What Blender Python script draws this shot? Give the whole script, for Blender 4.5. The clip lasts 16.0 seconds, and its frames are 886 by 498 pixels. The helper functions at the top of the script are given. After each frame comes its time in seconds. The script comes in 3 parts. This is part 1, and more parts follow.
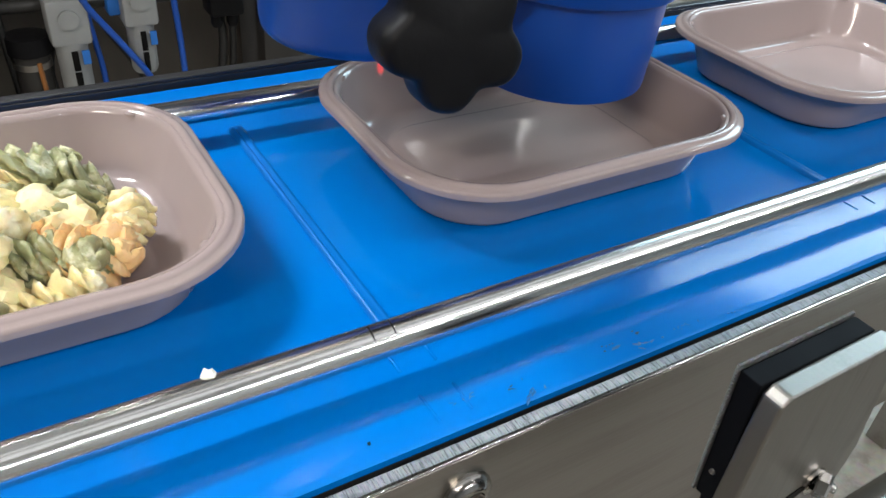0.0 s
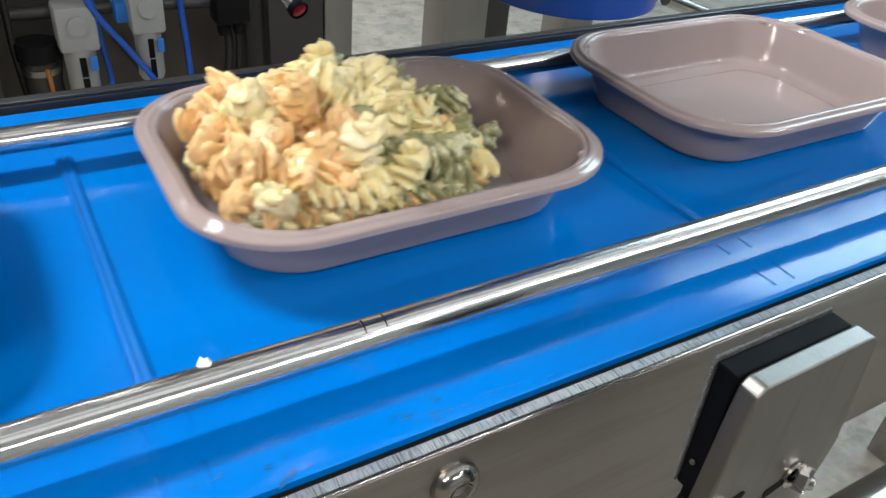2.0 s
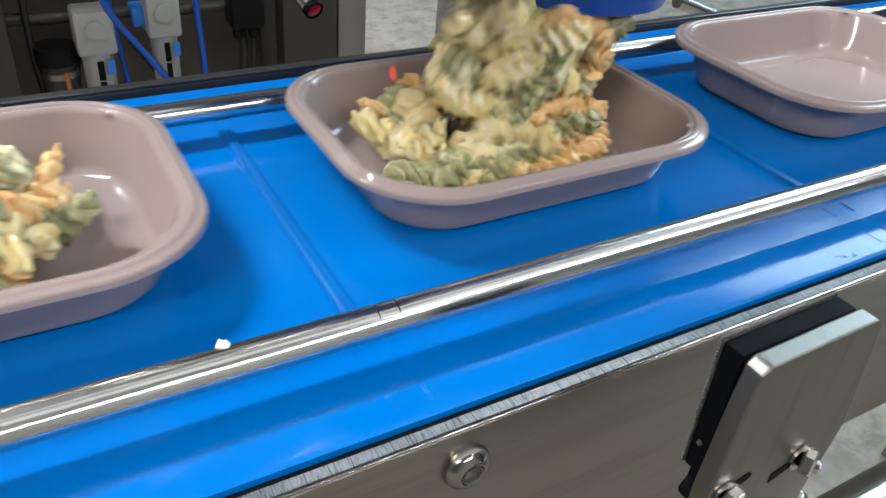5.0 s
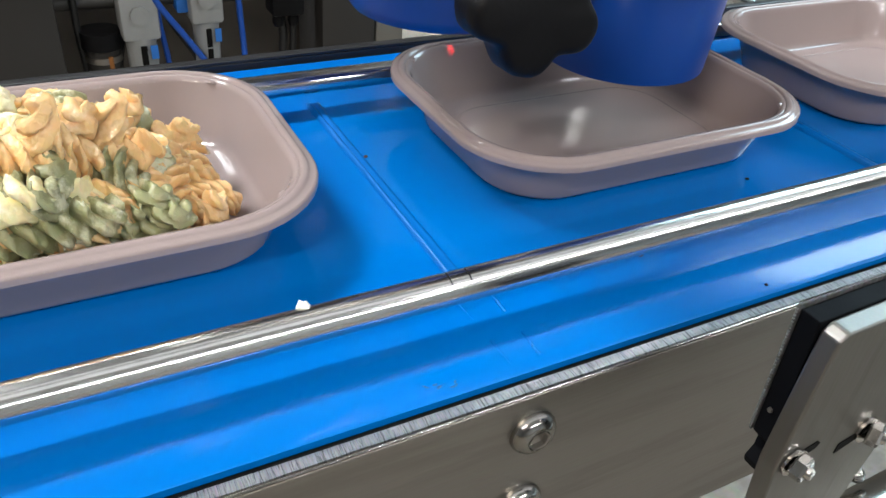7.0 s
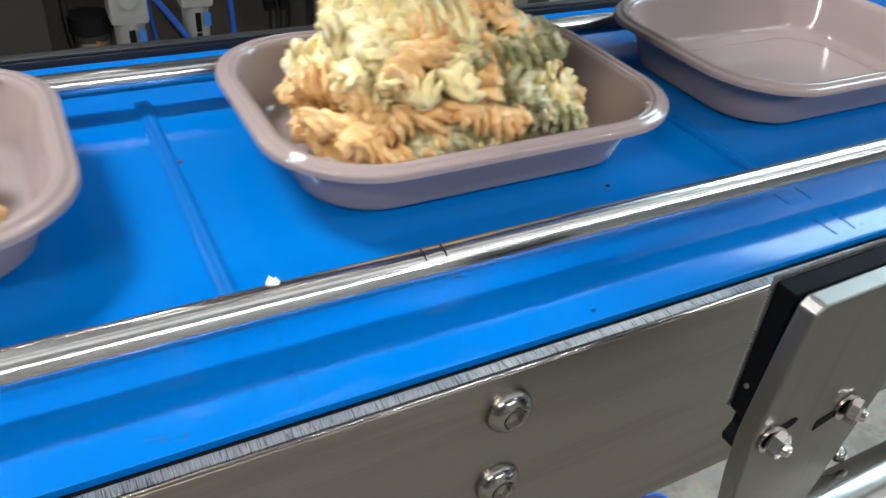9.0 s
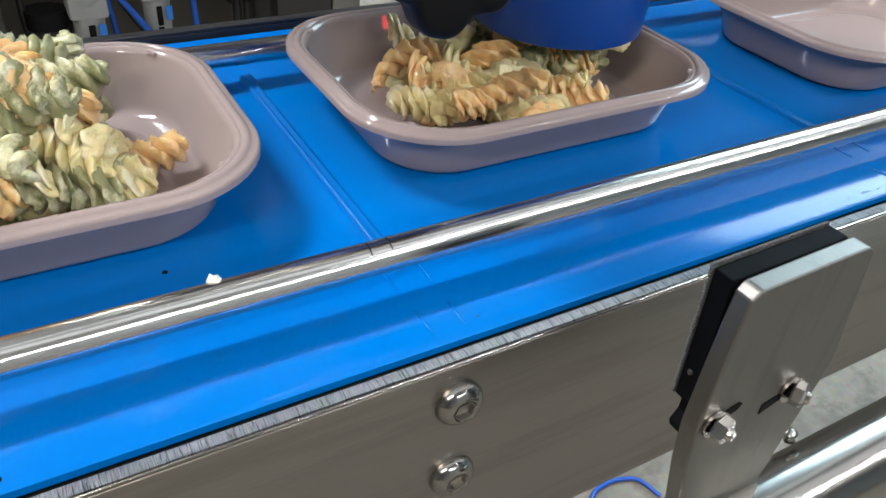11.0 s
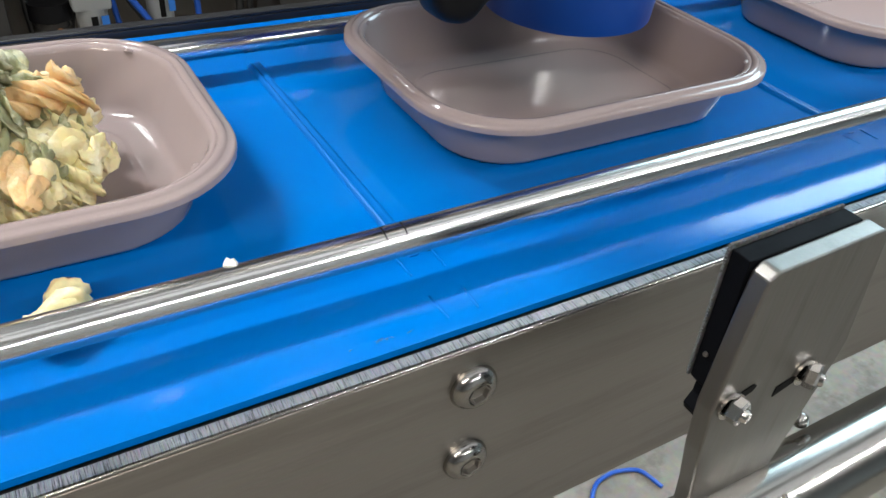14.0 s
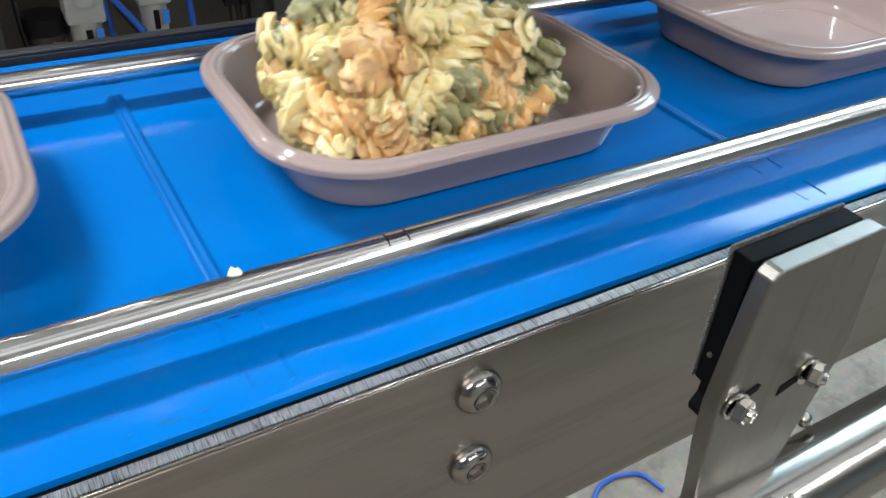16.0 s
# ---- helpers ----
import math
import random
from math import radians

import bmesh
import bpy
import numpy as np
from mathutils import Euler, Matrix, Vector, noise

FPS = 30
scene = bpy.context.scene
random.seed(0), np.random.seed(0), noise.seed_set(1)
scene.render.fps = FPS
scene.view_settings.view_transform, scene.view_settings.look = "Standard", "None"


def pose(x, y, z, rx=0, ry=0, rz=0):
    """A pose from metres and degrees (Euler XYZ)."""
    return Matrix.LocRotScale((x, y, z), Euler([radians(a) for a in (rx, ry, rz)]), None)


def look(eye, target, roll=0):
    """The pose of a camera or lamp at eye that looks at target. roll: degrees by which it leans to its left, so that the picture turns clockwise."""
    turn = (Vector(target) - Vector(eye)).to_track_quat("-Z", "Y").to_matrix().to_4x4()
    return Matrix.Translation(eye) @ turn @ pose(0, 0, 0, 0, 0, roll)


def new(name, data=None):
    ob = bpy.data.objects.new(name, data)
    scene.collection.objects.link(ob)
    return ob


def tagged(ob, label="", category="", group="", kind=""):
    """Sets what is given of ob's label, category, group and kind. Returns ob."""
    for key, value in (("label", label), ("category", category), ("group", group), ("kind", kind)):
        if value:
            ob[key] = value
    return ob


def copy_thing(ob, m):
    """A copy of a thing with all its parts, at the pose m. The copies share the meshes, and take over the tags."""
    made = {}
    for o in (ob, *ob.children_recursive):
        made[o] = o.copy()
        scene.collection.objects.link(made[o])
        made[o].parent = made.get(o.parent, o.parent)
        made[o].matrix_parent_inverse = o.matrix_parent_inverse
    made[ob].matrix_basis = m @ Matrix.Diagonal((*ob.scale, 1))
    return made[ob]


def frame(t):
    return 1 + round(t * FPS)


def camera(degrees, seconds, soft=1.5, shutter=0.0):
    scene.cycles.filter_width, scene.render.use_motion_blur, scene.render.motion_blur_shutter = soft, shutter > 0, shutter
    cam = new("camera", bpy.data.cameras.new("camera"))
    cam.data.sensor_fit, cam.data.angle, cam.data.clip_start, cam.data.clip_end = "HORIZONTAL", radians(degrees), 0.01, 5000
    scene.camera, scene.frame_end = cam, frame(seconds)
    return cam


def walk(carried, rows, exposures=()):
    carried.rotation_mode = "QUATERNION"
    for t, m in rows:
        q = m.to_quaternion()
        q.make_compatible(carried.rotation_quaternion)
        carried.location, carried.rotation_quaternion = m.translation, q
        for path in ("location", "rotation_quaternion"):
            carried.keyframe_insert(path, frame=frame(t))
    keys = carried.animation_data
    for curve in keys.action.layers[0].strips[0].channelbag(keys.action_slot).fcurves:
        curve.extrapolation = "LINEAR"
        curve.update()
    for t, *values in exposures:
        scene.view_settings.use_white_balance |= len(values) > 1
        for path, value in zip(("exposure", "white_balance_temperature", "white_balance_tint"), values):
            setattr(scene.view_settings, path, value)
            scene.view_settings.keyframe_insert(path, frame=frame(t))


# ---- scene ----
cam = camera(59.02, 16.0, soft=1.5, shutter=0.5)
PATH = [
    (0, (-0.09657, -0.13041, 1.08862), (0.08474, 0.14006, 0.85631), 5.50),
    (0.5, (-0.09112, -0.13558, 1.08896), (0.08995, 0.13564, 0.85732), 5.59),
    (1, (-0.09066, -0.13942, 1.08803), (0.09027, 0.13315, 0.85788), 5.58),
    (1.5, (-0.09075, -0.14263, 1.08675), (0.09028, 0.13116, 0.85814), 5.65),
    (2, (-0.09721, -0.13994, 1.08892), (0.08347, 0.13482, 0.86120), 5.79),
    (2.5, (-0.10008, -0.13910, 1.08783), (0.08062, 0.13723, 0.86201), 5.97),
    (3, (-0.10323, -0.13326, 1.08619), (0.07659, 0.14383, 0.86061), 5.81),
    (5.5, (-0.10118, -0.14897, 1.08752), (0.07309, 0.13147, 0.86173), 5.18),
    (6, (-0.10667, -0.14878, 1.08795), (0.06464, 0.13211, 0.86045), 5.22),
    (6.5, (-0.11671, -0.14775, 1.08704), (0.05178, 0.13472, 0.85939), 5.40),
    (7, (-0.12079, -0.14850, 1.08238), (0.04499, 0.13479, 0.85378), 5.34),
    (7.5, (-0.11764, -0.14935, 1.08435), (0.04727, 0.13431, 0.85557), 5.28),
    (8, (-0.11949, -0.15082, 1.08267), (0.04521, 0.13257, 0.85340), 5.19),
    (8.5, (-0.11534, -0.15422, 1.08465), (0.04974, 0.12739, 0.85347), 5.35),
    (9, (-0.11278, -0.15101, 1.07638), (0.05297, 0.12875, 0.84343), 5.43),
    (9.5, (-0.11141, -0.11786, 1.07521), (0.06536, 0.15355, 0.84049), 6.46),
    (10, (-0.09352, -0.13861, 1.07628), (0.07762, 0.13324, 0.83793), 5.10),
    (10.2, (-0.09739, -0.14964, 1.07603), (0.07650, 0.12245, 0.83997), 5.21),
    (12.5, (-0.10413, -0.15606, 1.07782), (0.06992, 0.11518, 0.84089), 5.31),
    (13, (-0.10505, -0.15406, 1.07597), (0.07050, 0.11632, 0.83916), 5.49),
    (13.5, (-0.10606, -0.15625, 1.07574), (0.06849, 0.11479, 0.83895), 5.29),
    (14, (-0.10753, -0.15422, 1.07417), (0.06596, 0.11589, 0.83555), 5.24),
    (14.5, (-0.10996, -0.15064, 1.07455), (0.06300, 0.12000, 0.83615), 5.20),
    (15, (-0.11110, -0.14889, 1.07410), (0.06251, 0.12119, 0.83553), 5.15),
    (15.5, (-0.10897, -0.15200, 1.07364), (0.06392, 0.11876, 0.83532), 4.84),
    (16, (-0.11016, -0.15418, 1.07426), (0.06601, 0.11700, 0.83884), 4.47),
]
walk(cam, [(t, look(eye, target, roll)) for t, eye, target, roll in PATH])

# ---- light ----
world = bpy.data.worlds.new("hall_air")
scene.world = world
world.use_nodes = True
world.node_tree.nodes["Background"].inputs[0].default_value = (0.85, 0.93, 1.0, 1)
world.node_tree.nodes["Background"].inputs[1].default_value = 0.012
scene.view_settings.exposure = 0.0

# unseen luminaires, some added only to brighten: x, y, z, turn, length, watts, colour
COOL, WARM = (0.95, 0.98, 1.0), (1.0, 0.90, 0.78)
LUMINAIRES = [
    (-1.0, 1.05, 2.7, 0, 0.7, 75, COOL),
    # next two added to brighten the floor behind the machine frame
    (-2.6, 3.8, 3.3, 0, 2.4, 55, COOL),
    (0.2, 2.9, 2.6, 0, 1.2, 112, COOL),
    (-2.0, -1.3, 2.7, 0, 1.6, 62, WARM),
    # last two added to brighten tray fronts, side plate and right side
    (0.6, -3.6, 3.1, 0, 2.4, 105, COOL),
    (2.4, -1.7, 3.0, 0, 2.4, 58, COOL),
]
# unseen glowing ceiling panels, added for bright reflections: x from and to, y from and to, dim or bright
GLOW_PANELS = ((-6, 8, -0.10, 0.42, "skylight"), (-6, 8, -1.75, -0.62, "skylight"), (3.9, 8.8, 0.8, 3.0, "bright_panel"))

BELT_Z = 0.9
NX0, NY0 = 0.149, 0.151
PITCH = 0.251
RIDGE_X = 0.0075
TRAY_X, TRAY_Y = 0.1327, 0.151
# how each tray lies off the middle of its field: x before and after filling, y after and before
TRAY_SLIP = ((-0.004, -0.004, -0.005, -0.005), (0.002, -0.008, -0.003, -0.003), (-0.007, -0.008, -0.002, -0.002), (0.0, 0.0, -0.004, -0.004), (-0.018, -0.016, -0.010, -0.002),
             (0.002, 0.002, -0.017, -0.014), (0.022, 0.022, -0.006, -0.006), (0.0, 0.0, 0.0, 0.0), (0.0, 0.0, 0.0, 0.0))
# start and length of each step of the belt
STEPS = ((1.255, 2.16), (4.80, 2.16), (8.32, 2.10), (11.83, 2.18), (15.38, 2.16))


# ---- materials ----
def mat(name, colour, rough=0.5, metal=0.0, vary=0.12, scale=30.0, bump=0.05, spots=None, spot_cut=0.62, spot_scale=8.0,
        stretch=(1, 1, 1), sss=0.0, rough_vary=0.1, fine=400.0, coat=0.0, glow=0.0, per_object=0.0, spec=0.5):
    m = bpy.data.materials.new(name)
    m.use_nodes = True
    nt = m.node_tree
    n, link = nt.nodes, nt.links.new
    b = n["Principled BSDF"]
    b.inputs["Metallic"].default_value = metal
    b.inputs["Coat Weight"].default_value = coat
    b.inputs["Coat Roughness"].default_value = 0.08
    b.inputs["Specular IOR Level"].default_value = spec
    if sss:
        b.inputs["Subsurface Weight"].default_value = sss
        b.inputs["Subsurface Radius"].default_value = (0.006, 0.004, 0.002)
        b.inputs["Subsurface Scale"].default_value = 0.6
    co = n.new("ShaderNodeTexCoord")
    mp = n.new("ShaderNodeMapping")
    mp.inputs["Scale"].default_value = stretch
    link(co.outputs["Object"], mp.inputs["Vector"])
    big = n.new("ShaderNodeTexNoise")
    big.inputs["Scale"].default_value = scale
    big.inputs["Detail"].default_value = 5
    small = n.new("ShaderNodeTexNoise")
    small.inputs["Scale"].default_value = fine
    small.inputs["Detail"].default_value = 3
    link(mp.outputs[0], big.inputs["Vector"])
    link(mp.outputs[0], small.inputs["Vector"])
    ramp = n.new("ShaderNodeMix")
    ramp.data_type = "RGBA"
    c = Vector(colour)
    ramp.inputs["A"].default_value = (*(c * (1 - vary)), 1)
    ramp.inputs["B"].default_value = (*[min(1, v) for v in c * (1 + vary)], 1)
    link(big.outputs["Fac"], ramp.inputs["Factor"])
    out = ramp.outputs["Result"]
    grain = n.new("ShaderNodeMix")
    grain.data_type, grain.blend_type = "RGBA", "MULTIPLY"
    grain.inputs["Factor"].default_value = vary
    link(out, grain.inputs["A"])
    link(small.outputs["Color"], grain.inputs["B"])
    out = grain.outputs["Result"]
    if spots:
        third = n.new("ShaderNodeTexNoise")
        third.inputs["Scale"].default_value = spot_scale
        third.inputs["Detail"].default_value = 6
        third.inputs["Roughness"].default_value = 0.65
        link(mp.outputs[0], third.inputs["Vector"])
        cut = n.new("ShaderNodeMapRange")
        cut.inputs["From Min"].default_value = spot_cut
        cut.inputs["From Max"].default_value = spot_cut + 0.12
        link(third.outputs["Fac"], cut.inputs["Value"])
        mix = n.new("ShaderNodeMix")
        mix.data_type = "RGBA"
        mix.inputs["B"].default_value = (*spots, 1)
        link(cut.outputs[0], mix.inputs["Factor"])
        link(out, mix.inputs["A"])
        out = mix.outputs["Result"]
    if per_object:
        info = n.new("ShaderNodeObjectInfo")
        hsv = n.new("ShaderNodeHueSaturation")
        rng = n.new("ShaderNodeMapRange")
        rng.inputs["To Min"].default_value, rng.inputs["To Max"].default_value = 1 - per_object, 1 + per_object
        link(info.outputs["Random"], rng.inputs["Value"])
        link(rng.outputs[0], hsv.inputs["Value"])
        link(out, hsv.inputs["Color"])
        out = hsv.outputs["Color"]
    link(out, b.inputs["Base Color"])
    rr = n.new("ShaderNodeMapRange")
    rr.inputs["To Min"].default_value = max(0.02, rough - rough_vary)
    rr.inputs["To Max"].default_value = rough + rough_vary
    link(big.outputs["Fac"], rr.inputs["Value"])
    link(rr.outputs[0], b.inputs["Roughness"])
    if bump:
        bp = n.new("ShaderNodeBump")
        bp.inputs["Strength"].default_value = bump
        bp.inputs["Distance"].default_value = 0.002
        link(small.outputs["Fac"], bp.inputs["Height"])
        link(bp.outputs[0], b.inputs["Normal"])
    if glow:
        b.inputs["Emission Color"].default_value = (*colour, 1)
        b.inputs["Emission Strength"].default_value = glow
    return m


M = {
    "belt": mat("blue_belt_polyurethane", (0.0, 0.146, 0.515), 0.13, vary=0.05, scale=9, bump=0.02, fine=250, rough_vary=0.03,
                spots=(0.0, 0.11, 0.34), spot_cut=0.74, spot_scale=22, spec=0.23),
    "cleat": mat("blue_cleat_polyurethane", (0.0, 0.125, 0.45), 0.34, vary=0.06, scale=20, bump=0.02, spec=0.18),
    "steel": mat("brushed_stainless_steel", (0.365, 0.345, 0.322), 0.36, 1.0, vary=0.10, scale=4, bump=0.10, fine=60,
                 stretch=(1, 12, 12), rough_vary=0.08, spots=(0.305, 0.285, 0.265), spot_cut=0.52, spot_scale=5),
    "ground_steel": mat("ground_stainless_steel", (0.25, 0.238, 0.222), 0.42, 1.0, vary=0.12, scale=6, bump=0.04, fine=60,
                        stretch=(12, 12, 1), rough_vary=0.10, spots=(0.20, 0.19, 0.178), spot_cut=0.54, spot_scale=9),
    "cut_edge": mat("laser_cut_steel_edge", (0.66, 0.65, 0.64), 0.38, 1.0, vary=0.5, scale=110, bump=1.0, fine=260,
                    stretch=(15, 0.9, 0.9), rough_vary=0.12, spots=(0.13, 0.13, 0.125), spot_cut=0.51, spot_scale=150),
    "rod": mat("polished_steel_rod", (0.72, 0.71, 0.69), 0.19, 1.0, vary=0.06, scale=20, bump=0.03, fine=120, stretch=(0.3, 8, 8), rough_vary=0.04),
    "bolt_head": mat("worn_steel_bolt_head", (0.40, 0.385, 0.365), 0.17, 1.0, vary=0.15, scale=90, bump=0.03, rough_vary=0.06),
    "tube_steel": mat("drawn_steel_tube", (0.40, 0.385, 0.36), 0.19, 1.0, vary=0.10, scale=12, bump=0.03, fine=120, stretch=(0.3, 8, 8), rough_vary=0.05),
    "bolt": mat("bright_steel_bolt", (0.66, 0.63, 0.60), 0.14, 1.0, vary=0.08, scale=60, bump=0.02, rough_vary=0.05),
    "dirt": mat("dried_dirt", (0.010, 0.030, 0.045), 0.6, vary=0.4, scale=600, bump=0.2),
    "faint_dirt": mat("thin_dirt_film", (0.004, 0.100, 0.30), 0.4, vary=0.3, scale=400, bump=0.1),
    "red_speck": mat("red_brown_speck", (0.10, 0.015, 0.008), 0.5, vary=0.3, scale=400),
    # near-black of specks and marks; also paints the dark of slots and tube end
    "near_black": mat("near_black_matt", (0.005, 0.005, 0.005), 0.7, vary=0.2, spec=0.1),
    "dark_rail": mat("dark_grey_rail", (0.022, 0.022, 0.024), 0.4, vary=0.2, scale=20),
    "rubber": mat("black_plastic", (0.005, 0.005, 0.006), 0.50, vary=0.2, scale=60, bump=0.06, spec=0.15),
    "block": mat("black_spacer_block", (0.0025, 0.0028, 0.004), 0.6, vary=0.2, scale=60, bump=0.03, spec=0.06),
    "hatch": mat("clear_grey_backing", (0.11, 0.112, 0.118), 0.6, vary=0.6, scale=300, bump=0.8, fine=500, spec=0.2),
    "tray": mat("taupe_tray_plastic", (0.318, 0.254, 0.246), 0.085, vary=0.03, scale=18, bump=0.012, fine=300, rough_vary=0.03, spec=0.42),
    "nozzle": mat("blue_nozzle_plastic", (0.001, 0.052, 0.31), 0.35, vary=0.06, scale=25, bump=0.04, fine=200),
    "cream": mat("plain_pasta", (0.90, 0.755, 0.40), 0.42, vary=0.16, scale=110, bump=0.6, fine=260, sss=0.2, coat=0.4,
                 spots=(0.92, 0.85, 0.62), spot_cut=0.53, spot_scale=85, per_object=0.07),
    "orange": mat("tomato_pasta", (0.95, 0.575, 0.27), 0.42, vary=0.2, scale=110, bump=0.6, fine=260, sss=0.2, coat=0.4,
                  spots=(0.90, 0.66, 0.38), spot_cut=0.56, spot_scale=85, per_object=0.08),
    "green": mat("spinach_pasta", (0.33, 0.33, 0.17), 0.42, vary=0.24, scale=110, bump=0.6, fine=260, sss=0.2, coat=0.4,
                 spots=(0.68, 0.66, 0.46), spot_cut=0.52, spot_scale=85, per_object=0.14),
    "dressing": mat("creamy_dressing", (0.94, 0.74, 0.43), 0.42, vary=0.25, scale=70, bump=0.5, fine=300, sss=0.2),
    "crumb": mat("white_crumb", (0.80, 0.78, 0.70), 0.5, vary=0.1, scale=200, bump=0.4),
    "floor": mat("worn_concrete", (0.26, 0.236, 0.20), 0.65, vary=0.5, scale=9, bump=0.25, fine=60, spots=(0.13, 0.115, 0.095), spot_cut=0.50, spot_scale=14),
    "wall": mat("white_hall_panel", (0.42, 0.43, 0.43), 0.6, vary=0.08, scale=1.5, bump=0.05, fine=30),
    "ceiling": mat("grey_hall_ceiling", (0.55, 0.56, 0.56), 0.7, vary=0.08, scale=1.5),
    "lamp": mat("lit_diffuser", (1.0, 0.98, 0.94), 0.5, vary=0.02, glow=6.0),
    # glow of the unseen ceiling panels that rods and belt mirror
    "skylight": mat("glowing_ceiling_sheet", (0.95, 0.97, 1.0), 0.5, vary=0.03, scale=2, glow=0.85),
    "bright_panel": mat("bright_ceiling_sheet", (0.62, 0.86, 1.0), 0.5, vary=0.03, scale=2, glow=13.0),
    "white_plastic": mat("white_plastic", (0.30, 0.31, 0.31), 0.4, vary=0.12, scale=40, bump=0.05),
    "blue_label": mat("blue_sticker", (0.02, 0.16, 0.55), 0.5, vary=0.08),
    "hose": mat("blue_air_hose", (0.01, 0.08, 0.42), 0.35, vary=0.1, scale=60),
    "black_hose": mat("black_cable", (0.012, 0.012, 0.012), 0.45, vary=0.2, scale=60),
    "copper": mat("orange_brown_hose", (0.30, 0.12, 0.03), 0.4, vary=0.15, scale=60),
    "backing": mat("brown_grey_steel_panel", (0.095, 0.083, 0.072), 0.45, 0.6, vary=0.2, scale=5, bump=0.08, fine=60, stretch=(6, 6, 1)),
    "dark_panel": mat("dark_grey_cabinet", (0.040, 0.038, 0.036), 0.45, 0.3, vary=0.15, scale=6, bump=0.05),
    "post": mat("grey_steel_post", (0.28, 0.27, 0.25), 0.4, 0.8, vary=0.12, scale=6, bump=0.06, stretch=(6, 6, 1)),
    "red_lens": mat("red_sensor_lens", (0.30, 0.005, 0.012), 0.10, vary=0.1, glow=0.12),
}


# ---- mesh helpers ----
def finish(name, bm, material, smooth=True, angle=38):
    bmesh.ops.recalc_face_normals(bm, faces=bm.faces)
    me = bpy.data.meshes.new(name)
    if smooth:
        for f in bm.faces:
            f.smooth = True
        lim = radians(angle)
        for e in bm.edges:
            if len(e.link_faces) == 2 and e.calc_face_angle(0) > lim:
                e.smooth = False
    bm.to_mesh(me)
    bm.free()
    me.materials.append(material)
    return me


def part(name, bm, material, parent, label="", at=None, smooth=True, angle=38):
    ob = new(name, finish(name, bm, material, smooth, angle))
    ob.parent = parent
    if at is not None:
        ob.matrix_basis = at
    return tagged(ob, label)


def again(name, mesh, parent, at):
    ob = new(name, mesh)
    ob.parent = parent
    ob.matrix_basis = at
    return ob


def box(x0, x1, y0, y1, z0, z1, bevel=0.0, seg=2):
    bm = bmesh.new()
    bmesh.ops.create_cube(bm, size=1)
    for v in bm.verts:
        v.co = Vector(((x0 + x1) / 2 + v.co.x * (x1 - x0), (y0 + y1) / 2 + v.co.y * (y1 - y0), (z0 + z1) / 2 + v.co.z * (z1 - z0)))
    if bevel:
        bmesh.ops.bevel(bm, geom=bm.edges[:], offset=bevel, segments=seg, affect="EDGES", profile=0.5)
    return bm


def lathe(profile, n=32, close=False, arc=2 * math.pi):
    """Turns rows of (radius, height) round z."""
    bm = bmesh.new()
    rings = []
    for r, z in profile:
        if r < 1e-7:
            rings.append([bm.verts.new((0, 0, z))])
        else:
            rings.append([bm.verts.new((r * math.cos(arc * i / n), r * math.sin(arc * i / n), z)) for i in range(n)])
    pairs = list(zip(rings, rings[1:])) + ([(rings[-1], rings[0])] if close else [])
    for a, b in pairs:
        for i in range(n):
            j = (i + 1) % n
            if len(a) == 1 and len(b) == 1:
                continue
            if len(a) == 1:
                bm.faces.new((a[0], b[i], b[j]))
            elif len(b) == 1:
                bm.faces.new((a[i], a[j], b[0]))
            else:
                bm.faces.new((a[i], a[j], b[j], b[i]))
    return bm


def tube(points, r, n=12, cap=True):
    """A round bar or hose along points."""
    bm = bmesh.new()
    pts = [Vector(p) for p in points]
    rings = []
    side = None
    for k, p in enumerate(pts):
        d = (pts[min(k + 1, len(pts) - 1)] - pts[max(k - 1, 0)]).normalized()
        if side is None:
            side = d.orthogonal().normalized()
        side = (side - d * side.dot(d)).normalized()
        up = d.cross(side)
        rings.append([bm.verts.new(p + r * (math.cos(2 * math.pi * i / n) * side + math.sin(2 * math.pi * i / n) * up)) for i in range(n)])
    for a, b in zip(rings, rings[1:]):
        for i in range(n):
            bm.faces.new((a[i], a[(i + 1) % n], b[(i + 1) % n], b[i]))
    if cap:
        bm.faces.new(rings[0][::-1])
        bm.faces.new(rings[-1])
    return bm


def curve_points(ctrl, n=24):
    """A smooth line through control points."""
    c = [Vector(p) for p in ctrl]
    c = [c[0] * 2 - c[1]] + c + [c[-1] * 2 - c[-2]]
    out = []
    for k in range(1, len(c) - 2):
        for i in range(n):
            t = i / n
            a, b, d, e = c[k - 1], c[k], c[k + 1], c[k + 2]
            out.append(0.5 * (2 * b + (d - a) * t + (2 * a - 5 * b + 4 * d - e) * t * t + (3 * b - a - 3 * d + e) * t ** 3))
    return out + [c[-2]]


def slab(outline, y0, y1, bevel=0.0):
    """A plate with an outline in x and z, from y0 to y1."""
    bm = bmesh.new()
    a = [bm.verts.new((x, y0, z)) for x, z in outline]
    f = bm.faces.new(a)
    got = bmesh.ops.extrude_face_region(bm, geom=[f])
    for v in got["geom"]:
        if isinstance(v, bmesh.types.BMVert):
            v.co.y = y1
    if bevel:
        bmesh.ops.bevel(bm, geom=bm.edges[:], offset=bevel, segments=2, affect="EDGES", profile=0.5)
    return bm


def thing(name, label, category, group="", kind="", at=None):
    ob = new(name)
    ob.empty_display_size = 0.02
    if at is not None:
        ob.matrix_basis = at
    return tagged(ob, label, category, group, kind)


def structure(name, bm, material, label, category, smooth=False):
    return tagged(new(name, finish(name, bm, material, smooth)), label, category, kind="structure")


